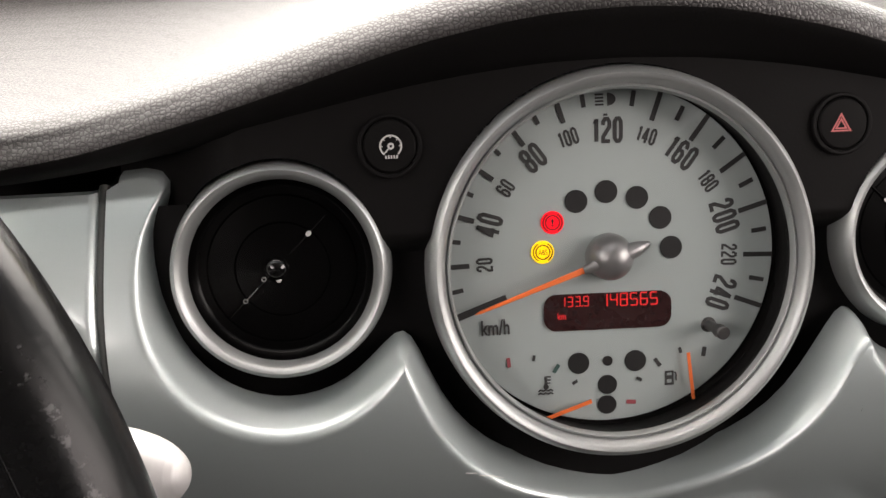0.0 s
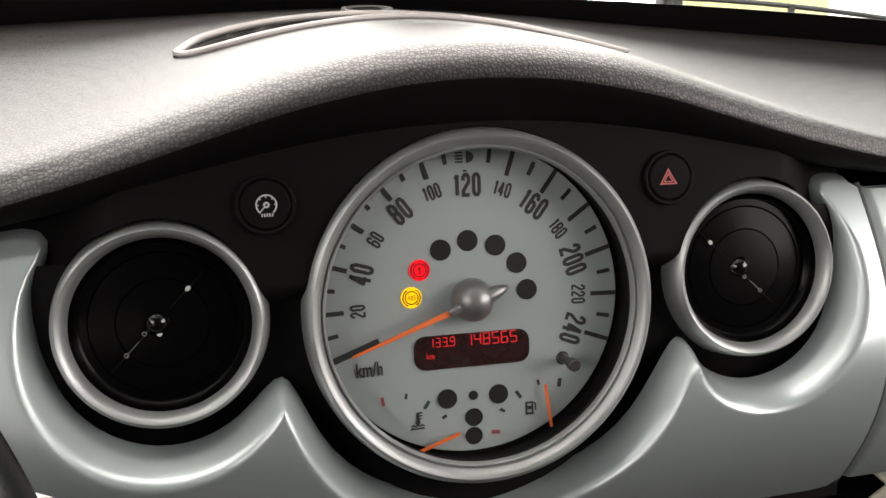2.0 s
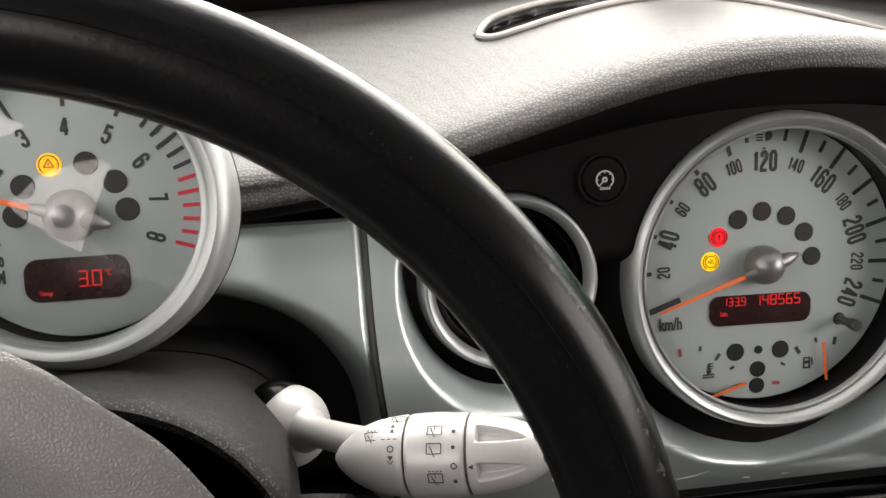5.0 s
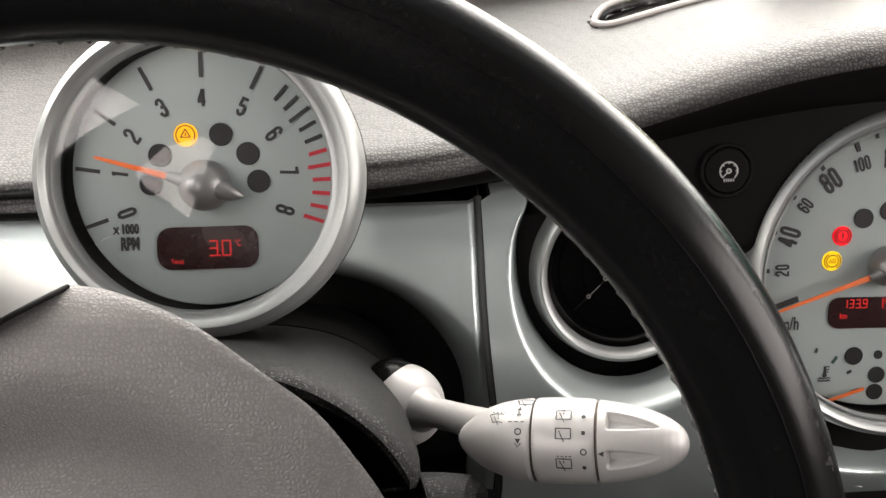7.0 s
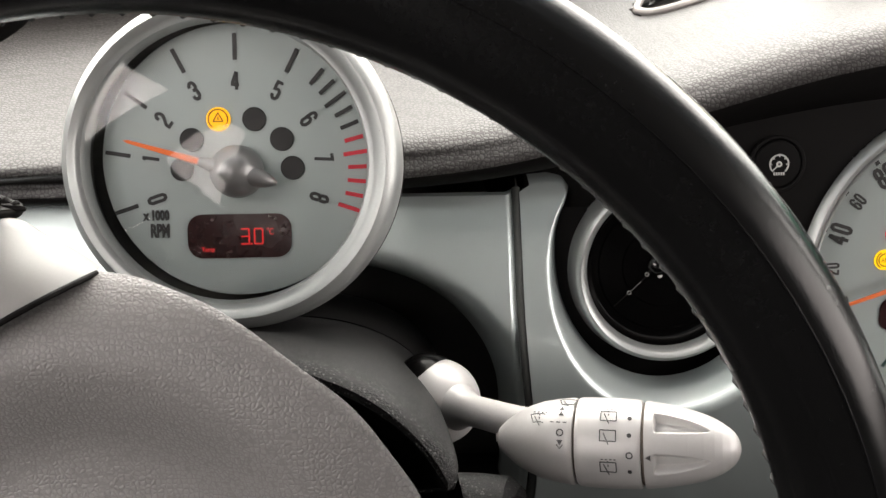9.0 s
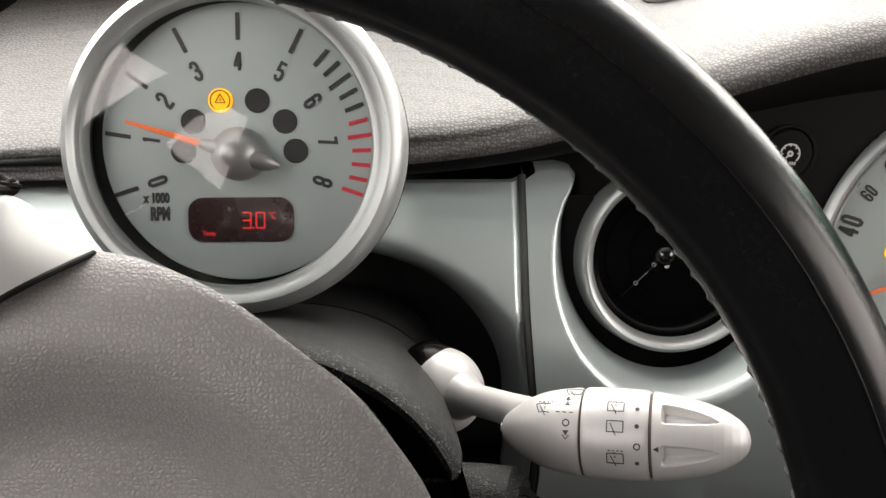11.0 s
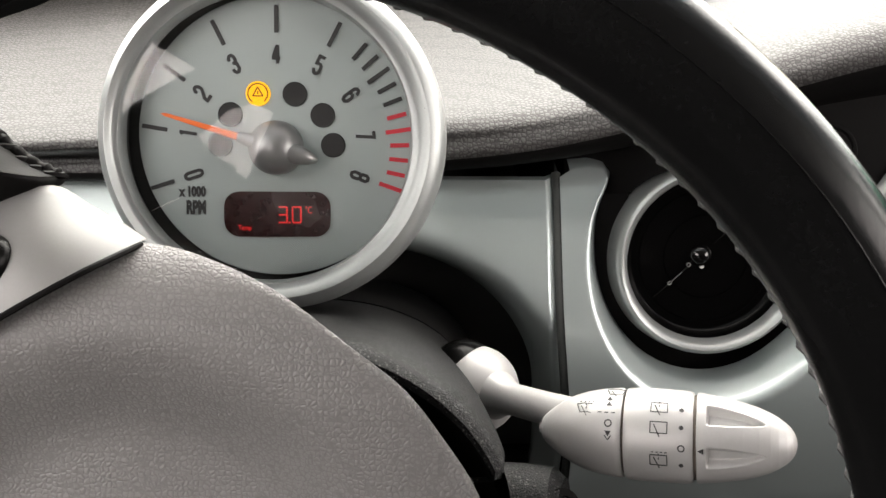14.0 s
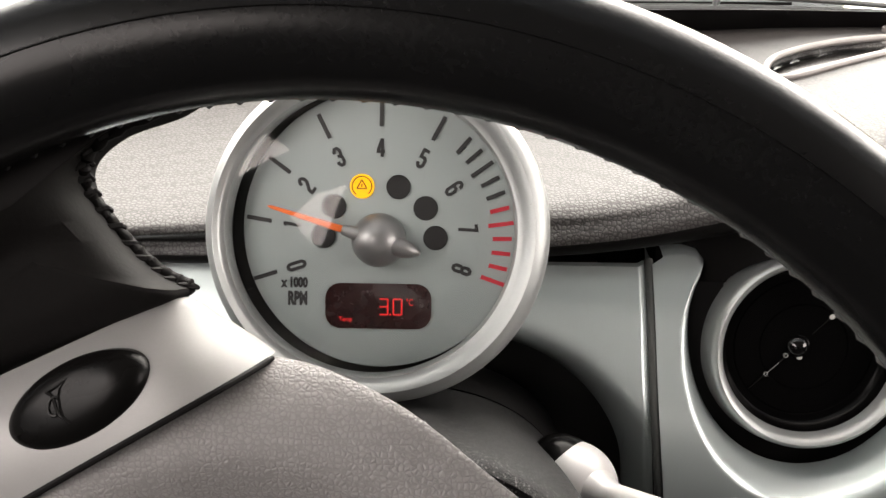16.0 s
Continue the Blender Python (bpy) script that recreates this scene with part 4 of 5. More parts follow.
boss = part("adjuster_boss", tube([(.058, -.002, -.092), (.082, .000, -.084), (.092, .001, -.081), (.0945, .001, -.080)], [.0150, .0150, .0140, .0110], 32), column_grey, column, "charcoal adjuster boss")
part("boss_ring", moved(ring(.0062, .0085, 0, .0012, 32), look((.0930, .0030, -.0740), (.080, -.004, -.090))), black_soft, boss)
part("lower_edge", tube([(.0728, .0260, -.0535), (.0722, .0240, -.0540), (.0690, .0226, -.0555), (.0640, .0216, -.0575), (.0580, .0208, -.0595)], .0007, 8), column_grey, column, "moulded edge")

stalk = thing("wiper_stalk", pose(0, 0, 0), "pale silver wiper stalk with printed wiper symbols", "wiper stalk")
A0, A1 = Vector((-0.2241, -0.1151, 0.9545)), Vector((-0.1501, -0.1386, 0.9667))
AX = (A1 - A0).normalized()
L = (A1 - A0).length
toward = Vector((-.24, -.77, .585))
UPV = (toward - AX * toward.dot(AX)).normalized()
SIDE = UPV.cross(AX)
SM = Matrix.Translation(A0) @ Matrix(((AX.x, SIDE.x, UPV.x), (AX.y, SIDE.y, UPV.y), (AX.z, SIDE.z, UPV.z))).to_4x4()
TURN_X = pose(0, 0, 0, 0, 90, 0)


def stalk_radius(s):
    return .977 * float(np.interp(s, (0, .005, .012, .025, .05, .1, .15, .2, .26, .33, .42, .5, .58, .65, .72, .8, .86, .9, .93, .96, .98, .99, .996, 1),
                           (.0004, .0019, .0031, .0044, .0062, .0092, .0112, .0127, .0137, .0144, .0148, .0148, .0146, .0141, .0133, .0120, .0106, .0093, .0080, .0063, .0047, .0034, .0022, .0004)))


def stalk_part(s0, s1, lipped=True, n=26):
    prof = [(stalk_radius(lerp(s0, s1, i / n)), L * lerp(s0, s1, i / n)) for i in range(n + 1)]
    if lipped:
        prof = [(prof[0][0] - .002, prof[0][1])] + [(max(prof[0][0] - .0003, .0002), prof[0][1])] + prof[1:-1] + [(prof[-1][0] - .0004, prof[-1][1]), (max(prof[-1][0] - .003, 0), prof[-1][1])]
    return lathe(prof, 56)


part("lever_body", stalk_part(0, .352), stalk_grey, stalk, "pale silver lever", m=SM @ TURN_X)
part("sleeve", stalk_part(.362, .622), stalk_grey, stalk, "pale silver sleeve", m=SM @ TURN_X)
part("groove", lathe([(.0126, L * .33), (.0130, L * .645)], 40), grime, stalk, "dirty groove", m=SM @ TURN_X)


def stalk_knob():
    n, m = 150, 360
    bm = bmesh.new()
    rows = []
    for i in range(n + 1):
        s_ = lerp(.634, 1.0, i / n)
        r = stalk_radius(s_) - (.0004 if i == 0 else 0)
        row = []
        for k in range(m):
            a = 2 * math.pi * k / m
            # two tapering finger scoops on the side seen, and two behind
            cut = 0
            for c in (-33, 25, 147, 205):
                d = (math.degrees(a) - c + 180) % 360 - 180
                t = (s_ - .668) / (.885 - .668)
                if 0 < t < 1:
                    half = 15.5 * (1 - t ** 2.0) ** .6
                    if abs(d) < half:
                        cut = max(cut, .0034 * step(0, 7, half - abs(d)) * step(0, .06, t) * (1 - .55 * t))
            row.append(bm.verts.new(((r - cut) * math.cos(a), (r - cut) * math.sin(a), L * s_)))
        rows.append(row)
    for a, b_ in zip(rows, rows[1:]):
        for k in range(m):
            bm.faces.new((a[k], a[(k + 1) % m], b_[(k + 1) % m], b_[k]))
    bm.faces.new(rows[0][::-1])
    bm.faces.new(rows[-1])
    return bm


part("knob", stalk_knob(), stalk_grey, stalk, "pale silver knob with finger scoops", m=SM @ TURN_X, sharp=50)
BALL = Vector((-0.2429, -0.0707, 0.9369))
part("ball", lathe([(.0168 * math.sin(radians(a)), .0168 * math.cos(radians(a))) for a in range(0, 181, 6)], 48), stalk_grey, stalk, "rounded stalk root", m=Matrix.Translation(BALL))
part("root_slot", moved(lathe([(.0170 * math.sin(radians(a)), .0170 * math.cos(radians(a))) for a in range(0, 181, 6)], 40), Matrix.Diagonal((.9, 1, 1.06, 1))), vent_black, stalk, "dark slot in the column", m=Matrix.Translation(BALL + Vector((-.0042, .0044, -.0008))))
NECK = Vector((-0.205, -0.121, 0.9604)) - BALL
part("neck", tube([BALL + NECK * t for t in (.12, .22, .28, .34, .6, 1.0)], [.0115, .0088, .0066, .0058, .0058, .0063], 24), stalk_grey, stalk, "stalk neck")
# printed marks wrap the lever on the side seen
def stalk_mark(u, v, shapes, name="symbol"):
    """Flat marks laid on the lever: shapes are lines in millimetres, u along it, v round it."""
    s_ = u / L
    r = stalk_radius(s_) + .00015
    ang = v / r
    m = SM @ Matrix.Translation((u, -math.sin(ang) * r * -1, math.cos(ang) * r)) @ Matrix.Rotation(-ang, 4, "X")
    part(name, shapes, ink, stalk, "dark printed symbol", m=m)


def strokes(lines, w=.00032):
    return join(*[bar(a[0] / 1000, a[1] / 1000, b_[0] / 1000, b_[1] / 1000, w, 0, .0001) for a, b_ in lines])


UA, UB, UC = L * .312, L * .497, L * .588
K = 1.3
def grown(lines):
    return [((a[0] * K, a[1] * K), (b_[0] * K, b_[1] * K)) for a, b_ in lines]


screen = grown([((-2.2, 1.2), (-.9, 1.6)), ((-.9, 1.6), (.9, 1.6)), ((.9, 1.6), (2.2, 1.2)), ((-2.2, 1.2), (-1.4, -1.0)), ((2.2, 1.2), (1.4, -1.0)), ((-1.4, -1.0), (0, -.7)), ((0, -.7), (1.4, -1.0)), ((-1.2, .8), (.2, -1.8))])
rear = grown([((-1.9, 1.3), (1.9, 1.3)), ((-1.9, 1.3), (-1.9, -1.3)), ((1.9, 1.3), (1.9, -1.3)), ((-1.9, -1.3), (1.9, -1.3)), ((-1.1, .7), (.2, -2.1))])
spray = grown([((-1.6 + i, 2.0), (-1.1 + i, 2.1)) for i in range(4)] + [((0, 1.7), (0, 1.1)), ((0, .7), (0, .1))])
stalk_mark(L * .212, .0072, strokes(screen + spray))
stalk_mark(UA + .0010, .0150, strokes(screen))
for v in (.0118, .0096):
    stalk_mark(UA - .0006, v, slab([(-.0009, -.0007), (.0009, -.0007), (0, .0009)], 0, .0001))
stalk_mark(UA - .0006, .0064, strokes([((-3.4, 0), (-2.2, 0)), ((-1.3, 0), (-.1, 0)), ((.8, 0), (2.0, 0))]))
stalk_mark(UA - .0006, .0030, ring(.0008, .0012, 0, .0001, 20))
stalk_mark(UA - .0006, -.0002, join(slab([(-.0010, .0009), (.0010, .0009), (0, -.0008)], 0, .0001), strokes([((-1.0, -.5), (0, -1.8)), ((0, -1.8), (1.0, -.5))])))
for v, sh in ((.0092, rear + spray), (.0027, rear), (-.0072, rear + spray)):
    stalk_mark(UB, v, strokes(sh))
for v in (.0086, .0030, -.0086):
    stalk_mark(UC - .0006, v, disc(.0007, 0, .0001, 16, bevel=.00002))
stalk_mark(UC - .0006, -.0031, ring(.0007, .0011, 0, .0001, 20))
stalk_mark(L * .651, -.0036, slab([(.0008, .0009), (.0008, -.0009), (-.0009, 0)], 0, .0001))

# ---- steering wheel ----
wheel = thing("steering_wheel", WHEEL, "black leather steering wheel with satin silver spoke trim", "steering wheel")
RR, RT = .1655, .0141


def rim_point(u, v):
    a, t = 2 * math.pi * u, 2 * math.pi * v
    r = RT * (1 + .03 * math.cos(2 * t))
    return ((RR + r * math.cos(t)) * math.cos(a), (RR + r * math.cos(t)) * math.sin(a), r * math.sin(t))


def rim_mesh():
    bm = bmesh.new()
    nu, nv = 220, 28
    g = [[bm.verts.new(rim_point(i / nu, j / nv)) for j in range(nv)] for i in range(nu)]
    for i in range(nu):
        for j in range(nv):
            bm.faces.new((g[i][j], g[(i + 1) % nu][j], g[(i + 1) % nu][(j + 1) % nv], g[i][(j + 1) % nv]))
    return bm


rim = part("rim", rim_mesh(), rim_leather, wheel, "worn black leather rim")
# stitched seam on the inner side of the rim
stitch = []
for i in range(150):
    a = radians(i * 2.4)
    def at(t, da, dr=0.0):
        return Vector(((RR + (RT + dr) * math.cos(t)) * math.cos(a + da), (RR + (RT + dr) * math.cos(t)) * math.sin(a + da), (RT + dr) * math.sin(t)))
    stitch.append(tube([at(radians(192), 0, -.0002), at(radians(199), .008, .0005), at(radians(207), .016, -.0002)], .0007, 6))
part("stitching", join(*stitch), thread_black, rim, "black thread stitches")
for v, mat in ((.635, thread_black), (.235, rim_leather)):
    part("leather_seam", tube([rim_point(u / 160, v) for u in range(161)], .0003, 6, False), mat, rim)

LOW = [(-16.6, 93.3, -30), (-20.5, 91.3, -22.5), (-26.4, 88.2, -16), (-35.5, 83.1, -12.5), (-47.8, 76.0, -11.5), (-60.8, 68.3, -12), (-74.6, 60.0, -13.5), (-104, 43, -16.5)]
TOP = [(-16.6, 93.3, -30.2), (-23, 97.3, -32), (-30, 101.3, -33), (-39, 106.5, -31), (-52, 101.3, -28.5), (-66, 94.7, -26.2), (-82, 87.1, -25), (-110, 74, -24)]


def spoke_plate(u, v):
    a, b = along(LOW, u), along(TOP, u)
    p = a + (b - a) * v
    p[2] += 5.0 * math.sin(math.pi * min(1, v * .9)) * step(0, .5, u)
    return Vector(p) / 1000


plate = part("spoke_trim", sheet(spoke_plate, 40, 16, .004, (0, 0, -1)), spoke_silver, wheel, "satin silver spoke trim")
part("trim_gap", tube([Vector(along(LOW, i / 60)) / 1000 + Vector((.0003, -.0007, .0006)) for i in range(61)], .0008, 8), black_plastic, plate, "dark gap beside the airbag cover")


def horn_mesh():
    bm = lathe([(0, .0040), (.35, .0038), (.60, .0033), (.78, .0024), (.90, .0012), (.97, -.0003), (1.0, -.0025), (1.0, -.005)], 56)
    bmesh.ops.scale(bm, vec=(.0184, .0095, 1), verts=bm.verts)
    return bm


HORN = (-.0572, .0851, -.0148)
horn = part("horn_button", horn_mesh(), button_black, plate, "oval black horn button", m=pose(*HORN, -14, -2, 29))


def trumpet():
    out = []
    for line in ([(-4.5, 1.8), (-2.4, 3.0), (0, 4.9)], [(0, 4.9), (-1.3, 2.6), (-1.4, 1.0), (-.7, -1.6), (.2, -3.6), (1.7, -4.6)], [(-4.5, 1.8), (-3.1, 1.2), (-2.4, .2), (-1.6, -1.8), (-.7, -3.2), (.2, -3.6)],
                 [(-2.2 + 1.5 * math.cos(radians(a)), -1.2 + 2.1 * math.sin(radians(a))) for a in range(60, 301, 30)]):
        out.append(tube([((x - .6) / 1000, y / 1000, .0036 - .00001 * (x * x + y * y)) for x, y in line], .00042, 6))
    return join(*out)


part("trumpet_symbol", trumpet(), button_black, plate, "moulded horn symbol", m=pose(*HORN, -14, -2, 0))

PADE = [(-16, 93), (-9, 92), (-2, 90.3), (10, 86), (21, 80.2), (34, 70.6), (46.7, 60.6), (55.5, 49.3), (64, 35.4), (70, 18), (72, 0), (70, -22), (60, -45), (35, -66), (0, -74),
        (-35, -66), (-60, -48), (-85, -15), (-102, 20), (-104, 42), (-88, 51.5), (-74.5, 59.2), (-60.7, 67.5), (-47.7, 75.2), (-35.4, 82.3), (-26.2, 87.4), (-20.2, 90.7)]


def cover_height(x, y):
    """The front of the airbag cover in millimetres: falling away to the free edge and the top corner, dished in the middle."""
    z = -14.2 - .06 * x - 6.0 * step(52, 94, y) - 11 * (max(0, y - 68) / 25) ** 3 - .10 * max(0, -35 - x)
    return z - 16 * (1 - .45 * step(-5, 50, x)) * step(72, 38, math.hypot(x + 20, y - 6))


def airbag():
    bm = bmesh.new()
    n = 216
    edge = np.array([along(PADE + [PADE[0]], i / n)[:2] for i in range(n)])
    mid = np.array([-10.0, 10.0])
    rings_ = []
    for k, drop in [(.93, 15)] + [(k, 0) for k in (1.0, .9992, .997, .993, .987, .978, .967, .953, .936, .918, .899, .88, .86, .84, .82, .80, .78, .75, .72, .68, .63, .58, .52, .46, .40, .33, .26, .19, .12, .06)]:
        row = []
        for i in range(n):
            at_edge = 27 * i / n
            # the edge along the spoke trim is hardly rounded, the free one rolls over
            free = 1 - .85 * step(19, 20, at_edge) * (1 - step(25.7, 27, at_edge)) if at_edge > 10 else 1
            roll = .8 * free * (max(0, k - .96) / .04) ** 3
            x, y = mid + (edge[i] - mid) * k
            row.append(bm.verts.new(Vector((x, y, cover_height(x, y) + 1.0 - roll - drop)) / 1000))
        rings_.append(row)
    for a, b_ in zip(rings_, rings_[1:]):
        for i in range(n):
            bm.faces.new((a[i], a[(i + 1) % n], b_[(i + 1) % n], b_[i]))
    bm.faces.new(rings_[-1])
    return bm


part("airbag_cover", airbag(), airbag_grey, wheel, "grey grained airbag cover", sharp=85)
# leather root of the spoke
ROOT_ = [(-38, 108.5), (-44.5, 111.5), (-52, 117.5), (-58.5, 125.5), (-62.5, 133), (-61, 140), (-52, 147), (-36, 153), (-30, 160), (-70, 150), (-110, 122), (-140, 85), (-120, 68), (-80, 88), (-58, 97.5), (-40, 105.5)]


def leather_root():
    pts = [along(ROOT_ + [ROOT_[0]], i / 128) for i in range(128)]
    bm = bmesh.new()
    rows = []
    cx, cy = -78.0, 118.0
    for k, z in ((.93, -46), (1.0, -40), (1.0, -33), (.975, -28), (.93, -25), (.85, -22), (.6, -19), (.3, -18)):
        rows.append([bm.verts.new(((cx + (p[0] - cx) * k) / 1000, (cy + (p[1] - cy) * k) / 1000, (z + 14 * step(118, 150, p[1]) * (1 if z > -30 else .5)) / 1000)) for p in pts])
    for a, b_ in zip(rows, rows[1:]):
        for i in range(128):
            bm.faces.new((a[i], a[(i + 1) % 128], b_[(i + 1) % 128], b_[i]))
    bm.faces.new(rows[0])
    bm.faces.new(rows[-1])
    return bm


root = part("spoke_leather", leather_root(), root_leather, wheel, "black leather spoke wrap")
st = []
fold = []
for i in range(53):
    p = along(ROOT_[:8], i / 52)
    fold.append((p[0] / 1000, p[1] / 1000, (-36.5 + 7 * step(118, 150, p[1])) / 1000))
part("folded_edge", tube(fold, [.0017 + .0004 * math.sin(1.9 * i) for i in range(53)], 10), root_leather, root, "folded leather edge")
for i in range(14):
    p = along(ROOT_[:8], (i + .4) / 14)
    q = Vector((p[0] + 78, p[1] - 118, 0)).normalized() / 1000
    b0 = Vector((p[0] / 1000, p[1] / 1000, (-36.5 + 7 * step(118, 150, p[1])) / 1000))
    st.append(tube([b0 - q * 1.6 + Vector((0, 0, .0030)), b0 - q * .3 + Vector((0, 0, .0021)), b0 + q * 1.2 + Vector((.0004, 0, -.0002)), b0 + q * .8 + Vector((.0012, -.0006, -.0020))], [.0007, .0010, .0009, .0006], 6))
part("stitching", join(*st), root_leather, root, "black thread stitches")
part("hub", disc(.045, -.09, -.042, 48), black_plastic, wheel, "black wheel hub")

# ---- below the trim ----
console = thing("radio", pose(0, .010, .7855), "black radio unit with a thin bluish edge", "radio")
part("body", box(-.090, .090, -.045, .09, -.06, .036, .003), gloss_black, console, "gloss black front")
part("edge", box(-.082, .082, -.0475, -.0445, .026, .029, .0008), trim_silver, console, "thin bluish strip")
for sgn in (-1, 1):
    strut = thing("console_strut", pose(sgn * .114, -.028, .835), "silver tubular strut under the dash", "strut", "console struts")
    part("tube", tube([(0, .012, .004), (0, -.004, -.03), (0, -.012, -.12), (0, -.01, -.26)], .0085, 24), trim_silver, strut)
papers = thing("papers", pose(.33, -.012, .8275, 0, 0, 2), "cream papers sticking out of the shelf", "papers")
part("sheet", sheet(lambda u, v: (lerp(-.094 - .012 * v, .30, u), lerp(-.006, .0, v) + .003 * math.sin(8 * u), -.003 - .020 * v * (1 - .2 * math.sin(5 * u)) + .0015 * math.sin(7 * u + 1)), 40, 8, .0012, (0, 1, 0)), paper_cream, papers, "cream paper")
part("sheet", sheet(lambda u, v: (lerp(-.094, .31, u), lerp(-.006, .10, v) + .003 * math.sin(8 * u), -.0025 + .0008 * math.sin(7 * u + 1)), 40, 6, .0012), paper_cream, papers, "cream paper")
shelf = thing("shelf", pose(.42, 0, .79), "black open shelf under the passenger trim", "shelf")
part("tray", box(-.29, .30, -.035, .12, -.02, 0.0, .006), black_plastic, shelf, "black tray")
part("front_roll", tube([(-.29, -.045, -.018), (.30, -.055, -.012)], .020, 20), black_soft, shelf, "black padded edge")

# ---- windscreen, shell of the cabin and the yard ----
def curve_y(x):
    return .262 - far_curve(x)


def screen_point(u, v):
    x = lerp(-.70, .70, u)
    return (x * (1 - .14 * v), curve_y(x) + .004 - .50 * v, 1.034 + far_tilt(x) - .05 * x * x + .44 * v)


ws = thing("windscreen", pose(0, 0, 0), "clear windscreen with a black lower band", "windscreen", kind="structure")
pane = part("pane", sheet(screen_point, 40, 20, 0), screen_glass, ws, "clear glass")
pane.visible_shadow = False
part("black_band", sheet(lambda u, v: Vector(screen_point(u, .086 * v - .01)) + Vector((0, -.004, 0)), 60, 4, .002, (0, 1, 0)), black_plastic, ws, "black painted band")
scuttle = thing("scuttle", pose(0, 0, 0), "black scuttle below the windscreen", "scuttle", kind="structure")
part("panel", sheet(lambda u, v: (lerp(-.72, .72, u), curve_y(lerp(-.72, .72, u)) + .008 + .15 * v, 1.030 + far_tilt(lerp(-.72, .72, u)) - .05 * lerp(-.72, .72, u) ** 2 + .014 * v), 40, 4, .01), black_soft, scuttle)
part("vent_slots", join(*[tube([(x, curve_y(x) + .05, 1.040 + far_tilt(x) - .05 * x * x), (x + .02, curve_y(x) + .08, 1.043 + far_tilt(x) - .05 * x * x)], .0012, 5) for x in np.linspace(-.6, .6, 40)]), black_plastic, scuttle)


def bonnet_point(u, v):
    x = lerp(-.70, .70, u)
    y = curve_y(x) + .15 + .75 * v
    return (x, y, 1.040 + far_tilt(x) - .10 * x * x - .10 * v - .12 * v * v + .012 * math.exp(-((abs(x) - .38) / .12) ** 2))


bonnet = thing("bonnet", pose(0, 0, 0), "grey painted bonnet beyond the windscreen", "bonnet", kind="structure")
part("panel", sheet(bonnet_point, 60, 24, .02), body_paint, bonnet, "grey car paint")


def wiper(x0, x1, flip):
    w = thing("wiper", pose(0, 0, 0), "black windscreen wiper resting on the glass", "wiper", "windscreen wipers")
    def g(x, d, h):
        return (x, curve_y(x) + .028 + d, 1.056 + far_tilt(x) - .05 * x * x + h)
    n = 14
    part("blade", tube([g(lerp(x0, x1, i / n), .0, .001 + .002 * math.sin(math.pi * i / n)) for i in range(n + 1)], .0020, 8), wiper_black, w, "black rubber blade")
    part("arm", tube([g(lerp(x0, x1, t), .006, .005 + .006 * math.sin(math.pi * t)) for t in np.linspace(.04, .96, 12)], .0019, 8), wiper_grey, w, "grey bowed arm")
    for t in (.05, .32, .62, .95):
        p, q = g(lerp(x0, x1, t), 0, .002), g(lerp(x0, x1, t) + .004, .006, .006 + .005 * math.sin(math.pi * t))
        part("clip", tube([p, q], .0026, 8), wiper_black, w)
    return w


wiper(-.36, .03, 1)
wiper(.13, .42, -1)
for x in (-.205, .285):
    c = thing("washer_jet", pose(x, curve_y(x) + .155, 1.060 + far_tilt(x)), "small pale yellow washer cap on the scuttle", "washer jet", "washer jets")
    part("cap", lathe([(0, .004), (.004, .0035), (.0062, .0015), (.0066, -.004), (.004, -.02)], 24), cap_yellow, c, m=pose(0, 0, 0, 70))
    part("base", box(-.010, .010, -.002, .014, -.03, -.004, .002), wiper_black, c)
mount = thing("phone_mount", pose(.0, .175, 1.112), "black rounded suction mount on the windscreen", "mount")
part("body", lathe([(0, .022), (.018, .020), (.031, .012), (.036, 0), (.031, -.012), (.018, -.018), (0, -.019)], 40), gloss_black, mount, "black rounded body", m=pose(.024, .025, -.002, 75))
part("lever", tube([(-.018, .022, -.042), (-.004, .020, -.038), (.02, .020, -.034), (.042, .022, -.033), (.060, .025, -.034)], [.0015, .0030, .0038, .0040, .0022], 12), black_plastic, mount, "black locking lever")

cabin = thing("cabin_shell", pose(0, 0, 0), "plain dark cabin with grey roof lining", "cabin", kind="structure")
part("roof", box(-.62, .62, -1.75, -.235, 1.465, 1.49, .004), headliner, cabin, "grey roof lining")
part("floor", box(-.74, .74, -1.75, .30, .32, .36), carpet, cabin, "black carpet")
part("bulkhead", box(-.74, .74, .27, .30, .34, 1.02), carpet, cabin, "black bulkhead")
# unseen wall up to the roof, added to keep rear light off the dash
part("rear_light_blocker", box(-.74, .74, -1.77, -1.73, .34, 1.47), door_trim, cabin, "unseen dark wall, added to block light from behind")
for sgn in (-1, 1):
    part("door_lining", box(sgn * .75 - .02, sgn * .75 + .02, -1.75, .30, .34, 1.00), door_trim, cabin, "dark door lining")
    part("pillar", tube([(sgn * .71, .01, 1.00), (sgn * .60, -.25, 1.475)], .030, 12), door_trim, cabin, "windscreen pillar")
    part("pillar", tube([(sgn * .74, -.95, 1.00), (sgn * .62, -.95, 1.475)], .06, 12), door_trim, cabin, "door pillar")
    # unseen panel behind the door pillar, added to shut out side light
    part("side_light_blocker", box(sgn * .70 - .02, sgn * .70 + .02, -1.73, -.98, 1.0, 1.47), door_trim, cabin, "unseen dark panel, added to block light from the side")
    part("roof_rail", tube([(sgn * .61, -.22, 1.475), (sgn * .62, -1.75, 1.475)], .03, 12), headliner, cabin)

part("surface", box(-60, 60, -40, 80, -.1, 0), concrete, thing("ground", pose(0, 0, 0), "pale concrete yard", "ground", kind="structure"), "")


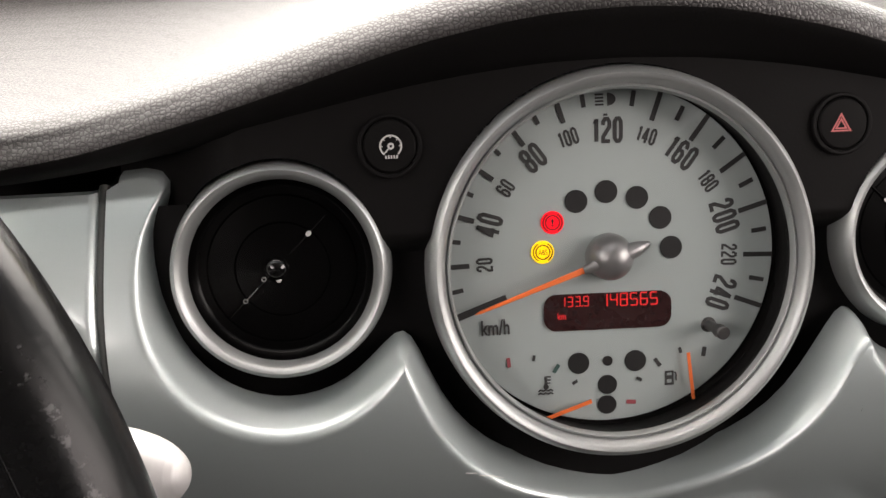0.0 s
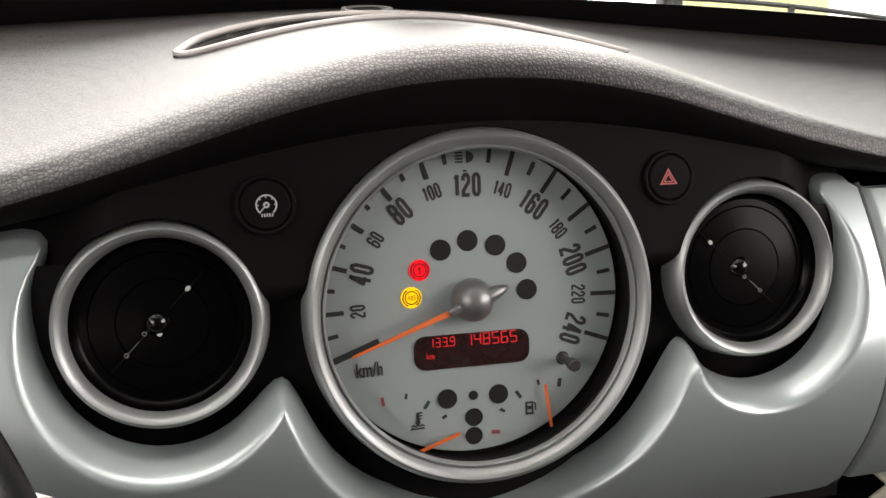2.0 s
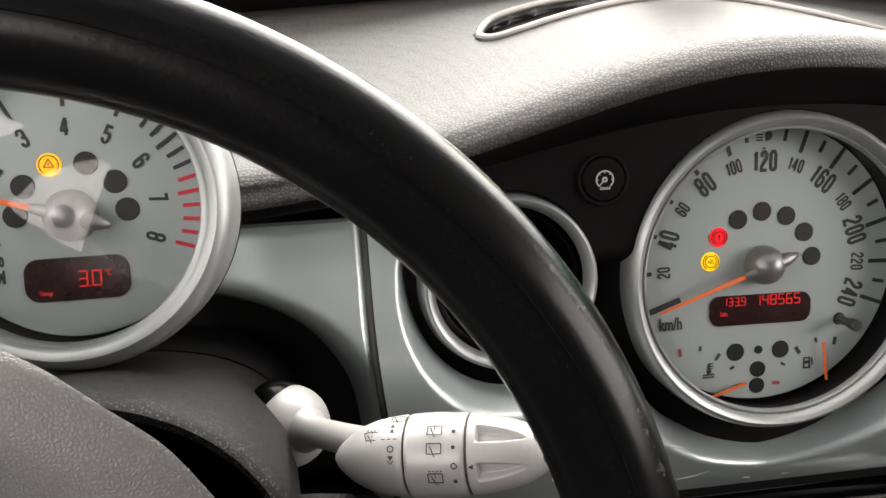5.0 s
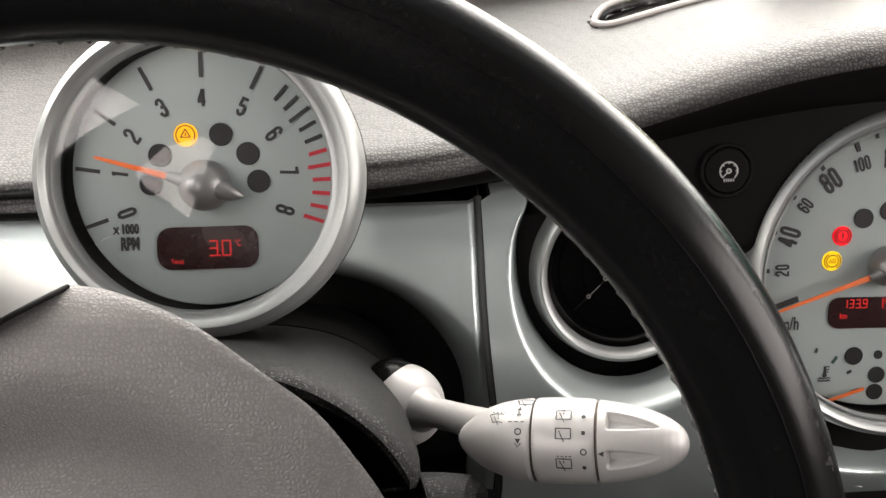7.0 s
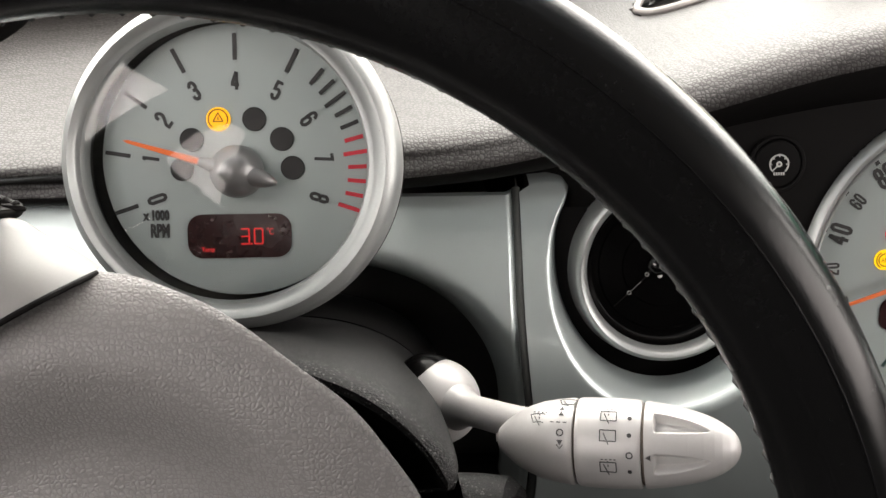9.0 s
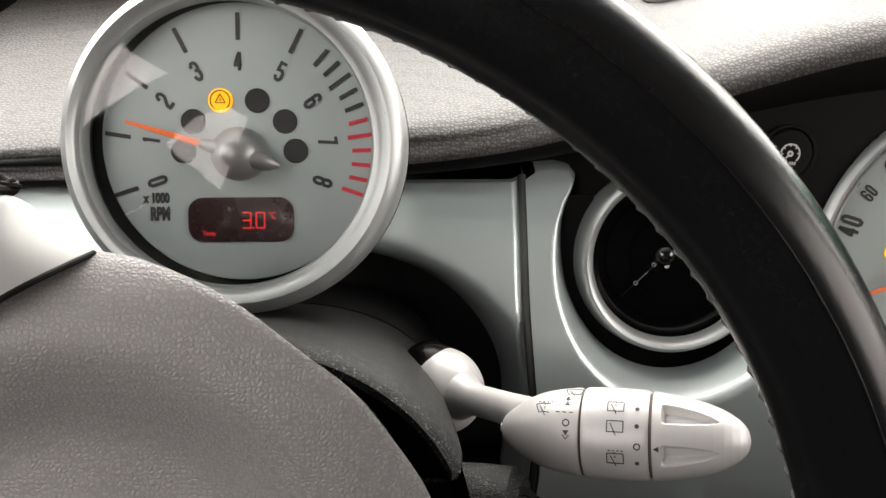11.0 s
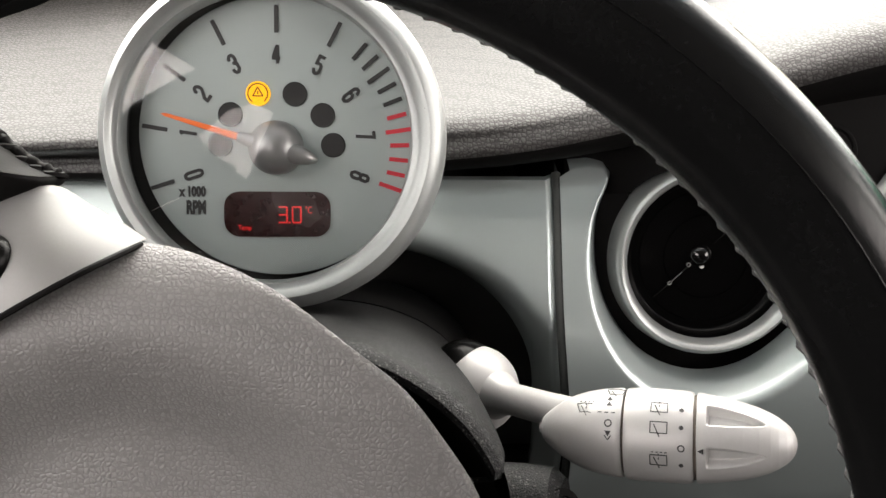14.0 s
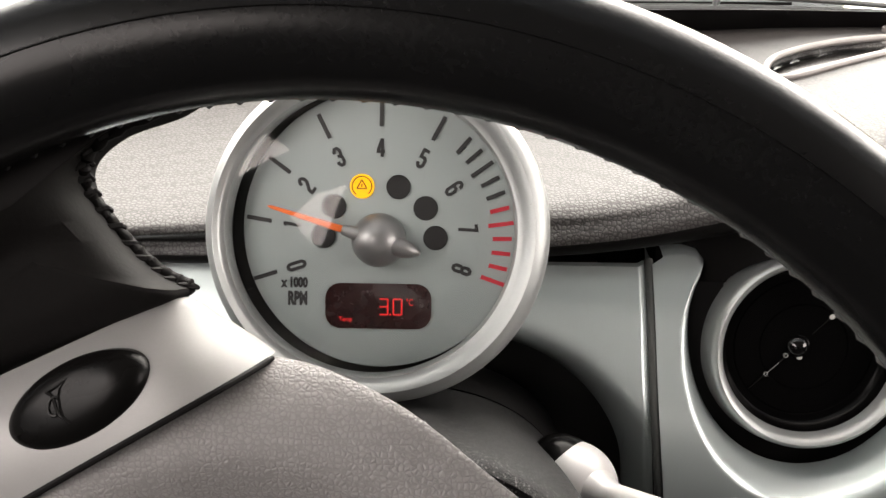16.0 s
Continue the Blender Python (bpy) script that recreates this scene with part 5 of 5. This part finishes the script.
def parked_car(x, y):
    c = thing("parked_car", pose(x, y, 0), "grey parked car with red and orange rear lamps", "car")
    part("body", box(-.84, .84, 0, 3.6, .30, 1.06, .10, 4), body_paint, c, "grey paint")
    part("cabin", box(-.70, .70, .35, 2.4, 1.0, 1.55, .16, 4), body_paint, c)
    part("bumper", box(-.84, .84, -.10, .2, .34, .62, .05, 3), black_soft, c, "dark bumper")
    part("rear_window", box(-.58, .58, .32, .40, 1.12, 1.46, .03, 2), gloss_black, c, "dark glass")
    part("lid_gap", box(-.60, .60, -.004, .02, .66, .672), black_soft, c, "shut line of the lid")
    for sgn in (-1, 1):
        lamp_ = part("tail_lamp", box(sgn * .62 - .13, sgn * .62 + .13, -.025, .1, .745, .95, .012, 2), lens_red, c, "red lens")
        part("turn_lamp", box(sgn * .69 - .062, sgn * .69 + .062, -.029, .09, .748, .947, .012, 2), lens_orange, lamp_, "orange lens")
        for wy in (.65, 2.9):
            wh = part("wheel", lathe([(.20, -.09), (.29, -.09), (.31, -.06), (.31, .06), (.29, .09), (.20, .09), (.20, -.09)], 32), wiper_black, c, "", pose(sgn * .72, wy, .31, 0, 90))
            part("rim", disc(.2, -.05, .07, 24), wiper_grey, wh)
    return c


parked_car(.37, 3.2)
hall = thing("bright_sky_backdrop", pose(0, 0, 0), "blown-out white daylight beyond the yard", "backdrop", kind="structure")
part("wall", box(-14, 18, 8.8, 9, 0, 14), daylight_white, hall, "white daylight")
boards = thing("board_door", pose(4.13, 6.2, 0), "tall yellow wooden board door", "door", kind="structure")
for i in range(4):
    part("plank", box(-.82 + .41 * i, -.418 + .41 * i, 0, .05, 0, 3.0, .01), yellow_board, boards)
van = thing("parked_van", pose(5.25, 3.43, 0, 0, 0, -45), "green and white parked van", "van")
part("body", moved(slab([(-1.0, .42), (-.62, 1.05), (-.42, 1.9), (1.0, 1.9), (1.0, .42)], -4.0, .2, .03), pose(0, 0, 0, 90)), green_paint, van, "green paint")
part("lower_panel", box(-1.03, 1.03, -.23, 4.0, .26, .42, .03, 3), white_paint, van, "white lower panel")
part("lettering_bar", box(-.97, -.72, -.245, -.225, .30, .37, .005), body_paint, van, "dark unreadable lettering")
for sgn in (-1, 1):
    for wy in (.7, 3.0):
        part("wheel", lathe([(.0, -.1), (.29, -.1), (.32, -.06), (.32, .06), (.29, .1), (0, .1)], 32), wiper_black, van, "", pose(sgn * .9, wy, .32, 0, 90))
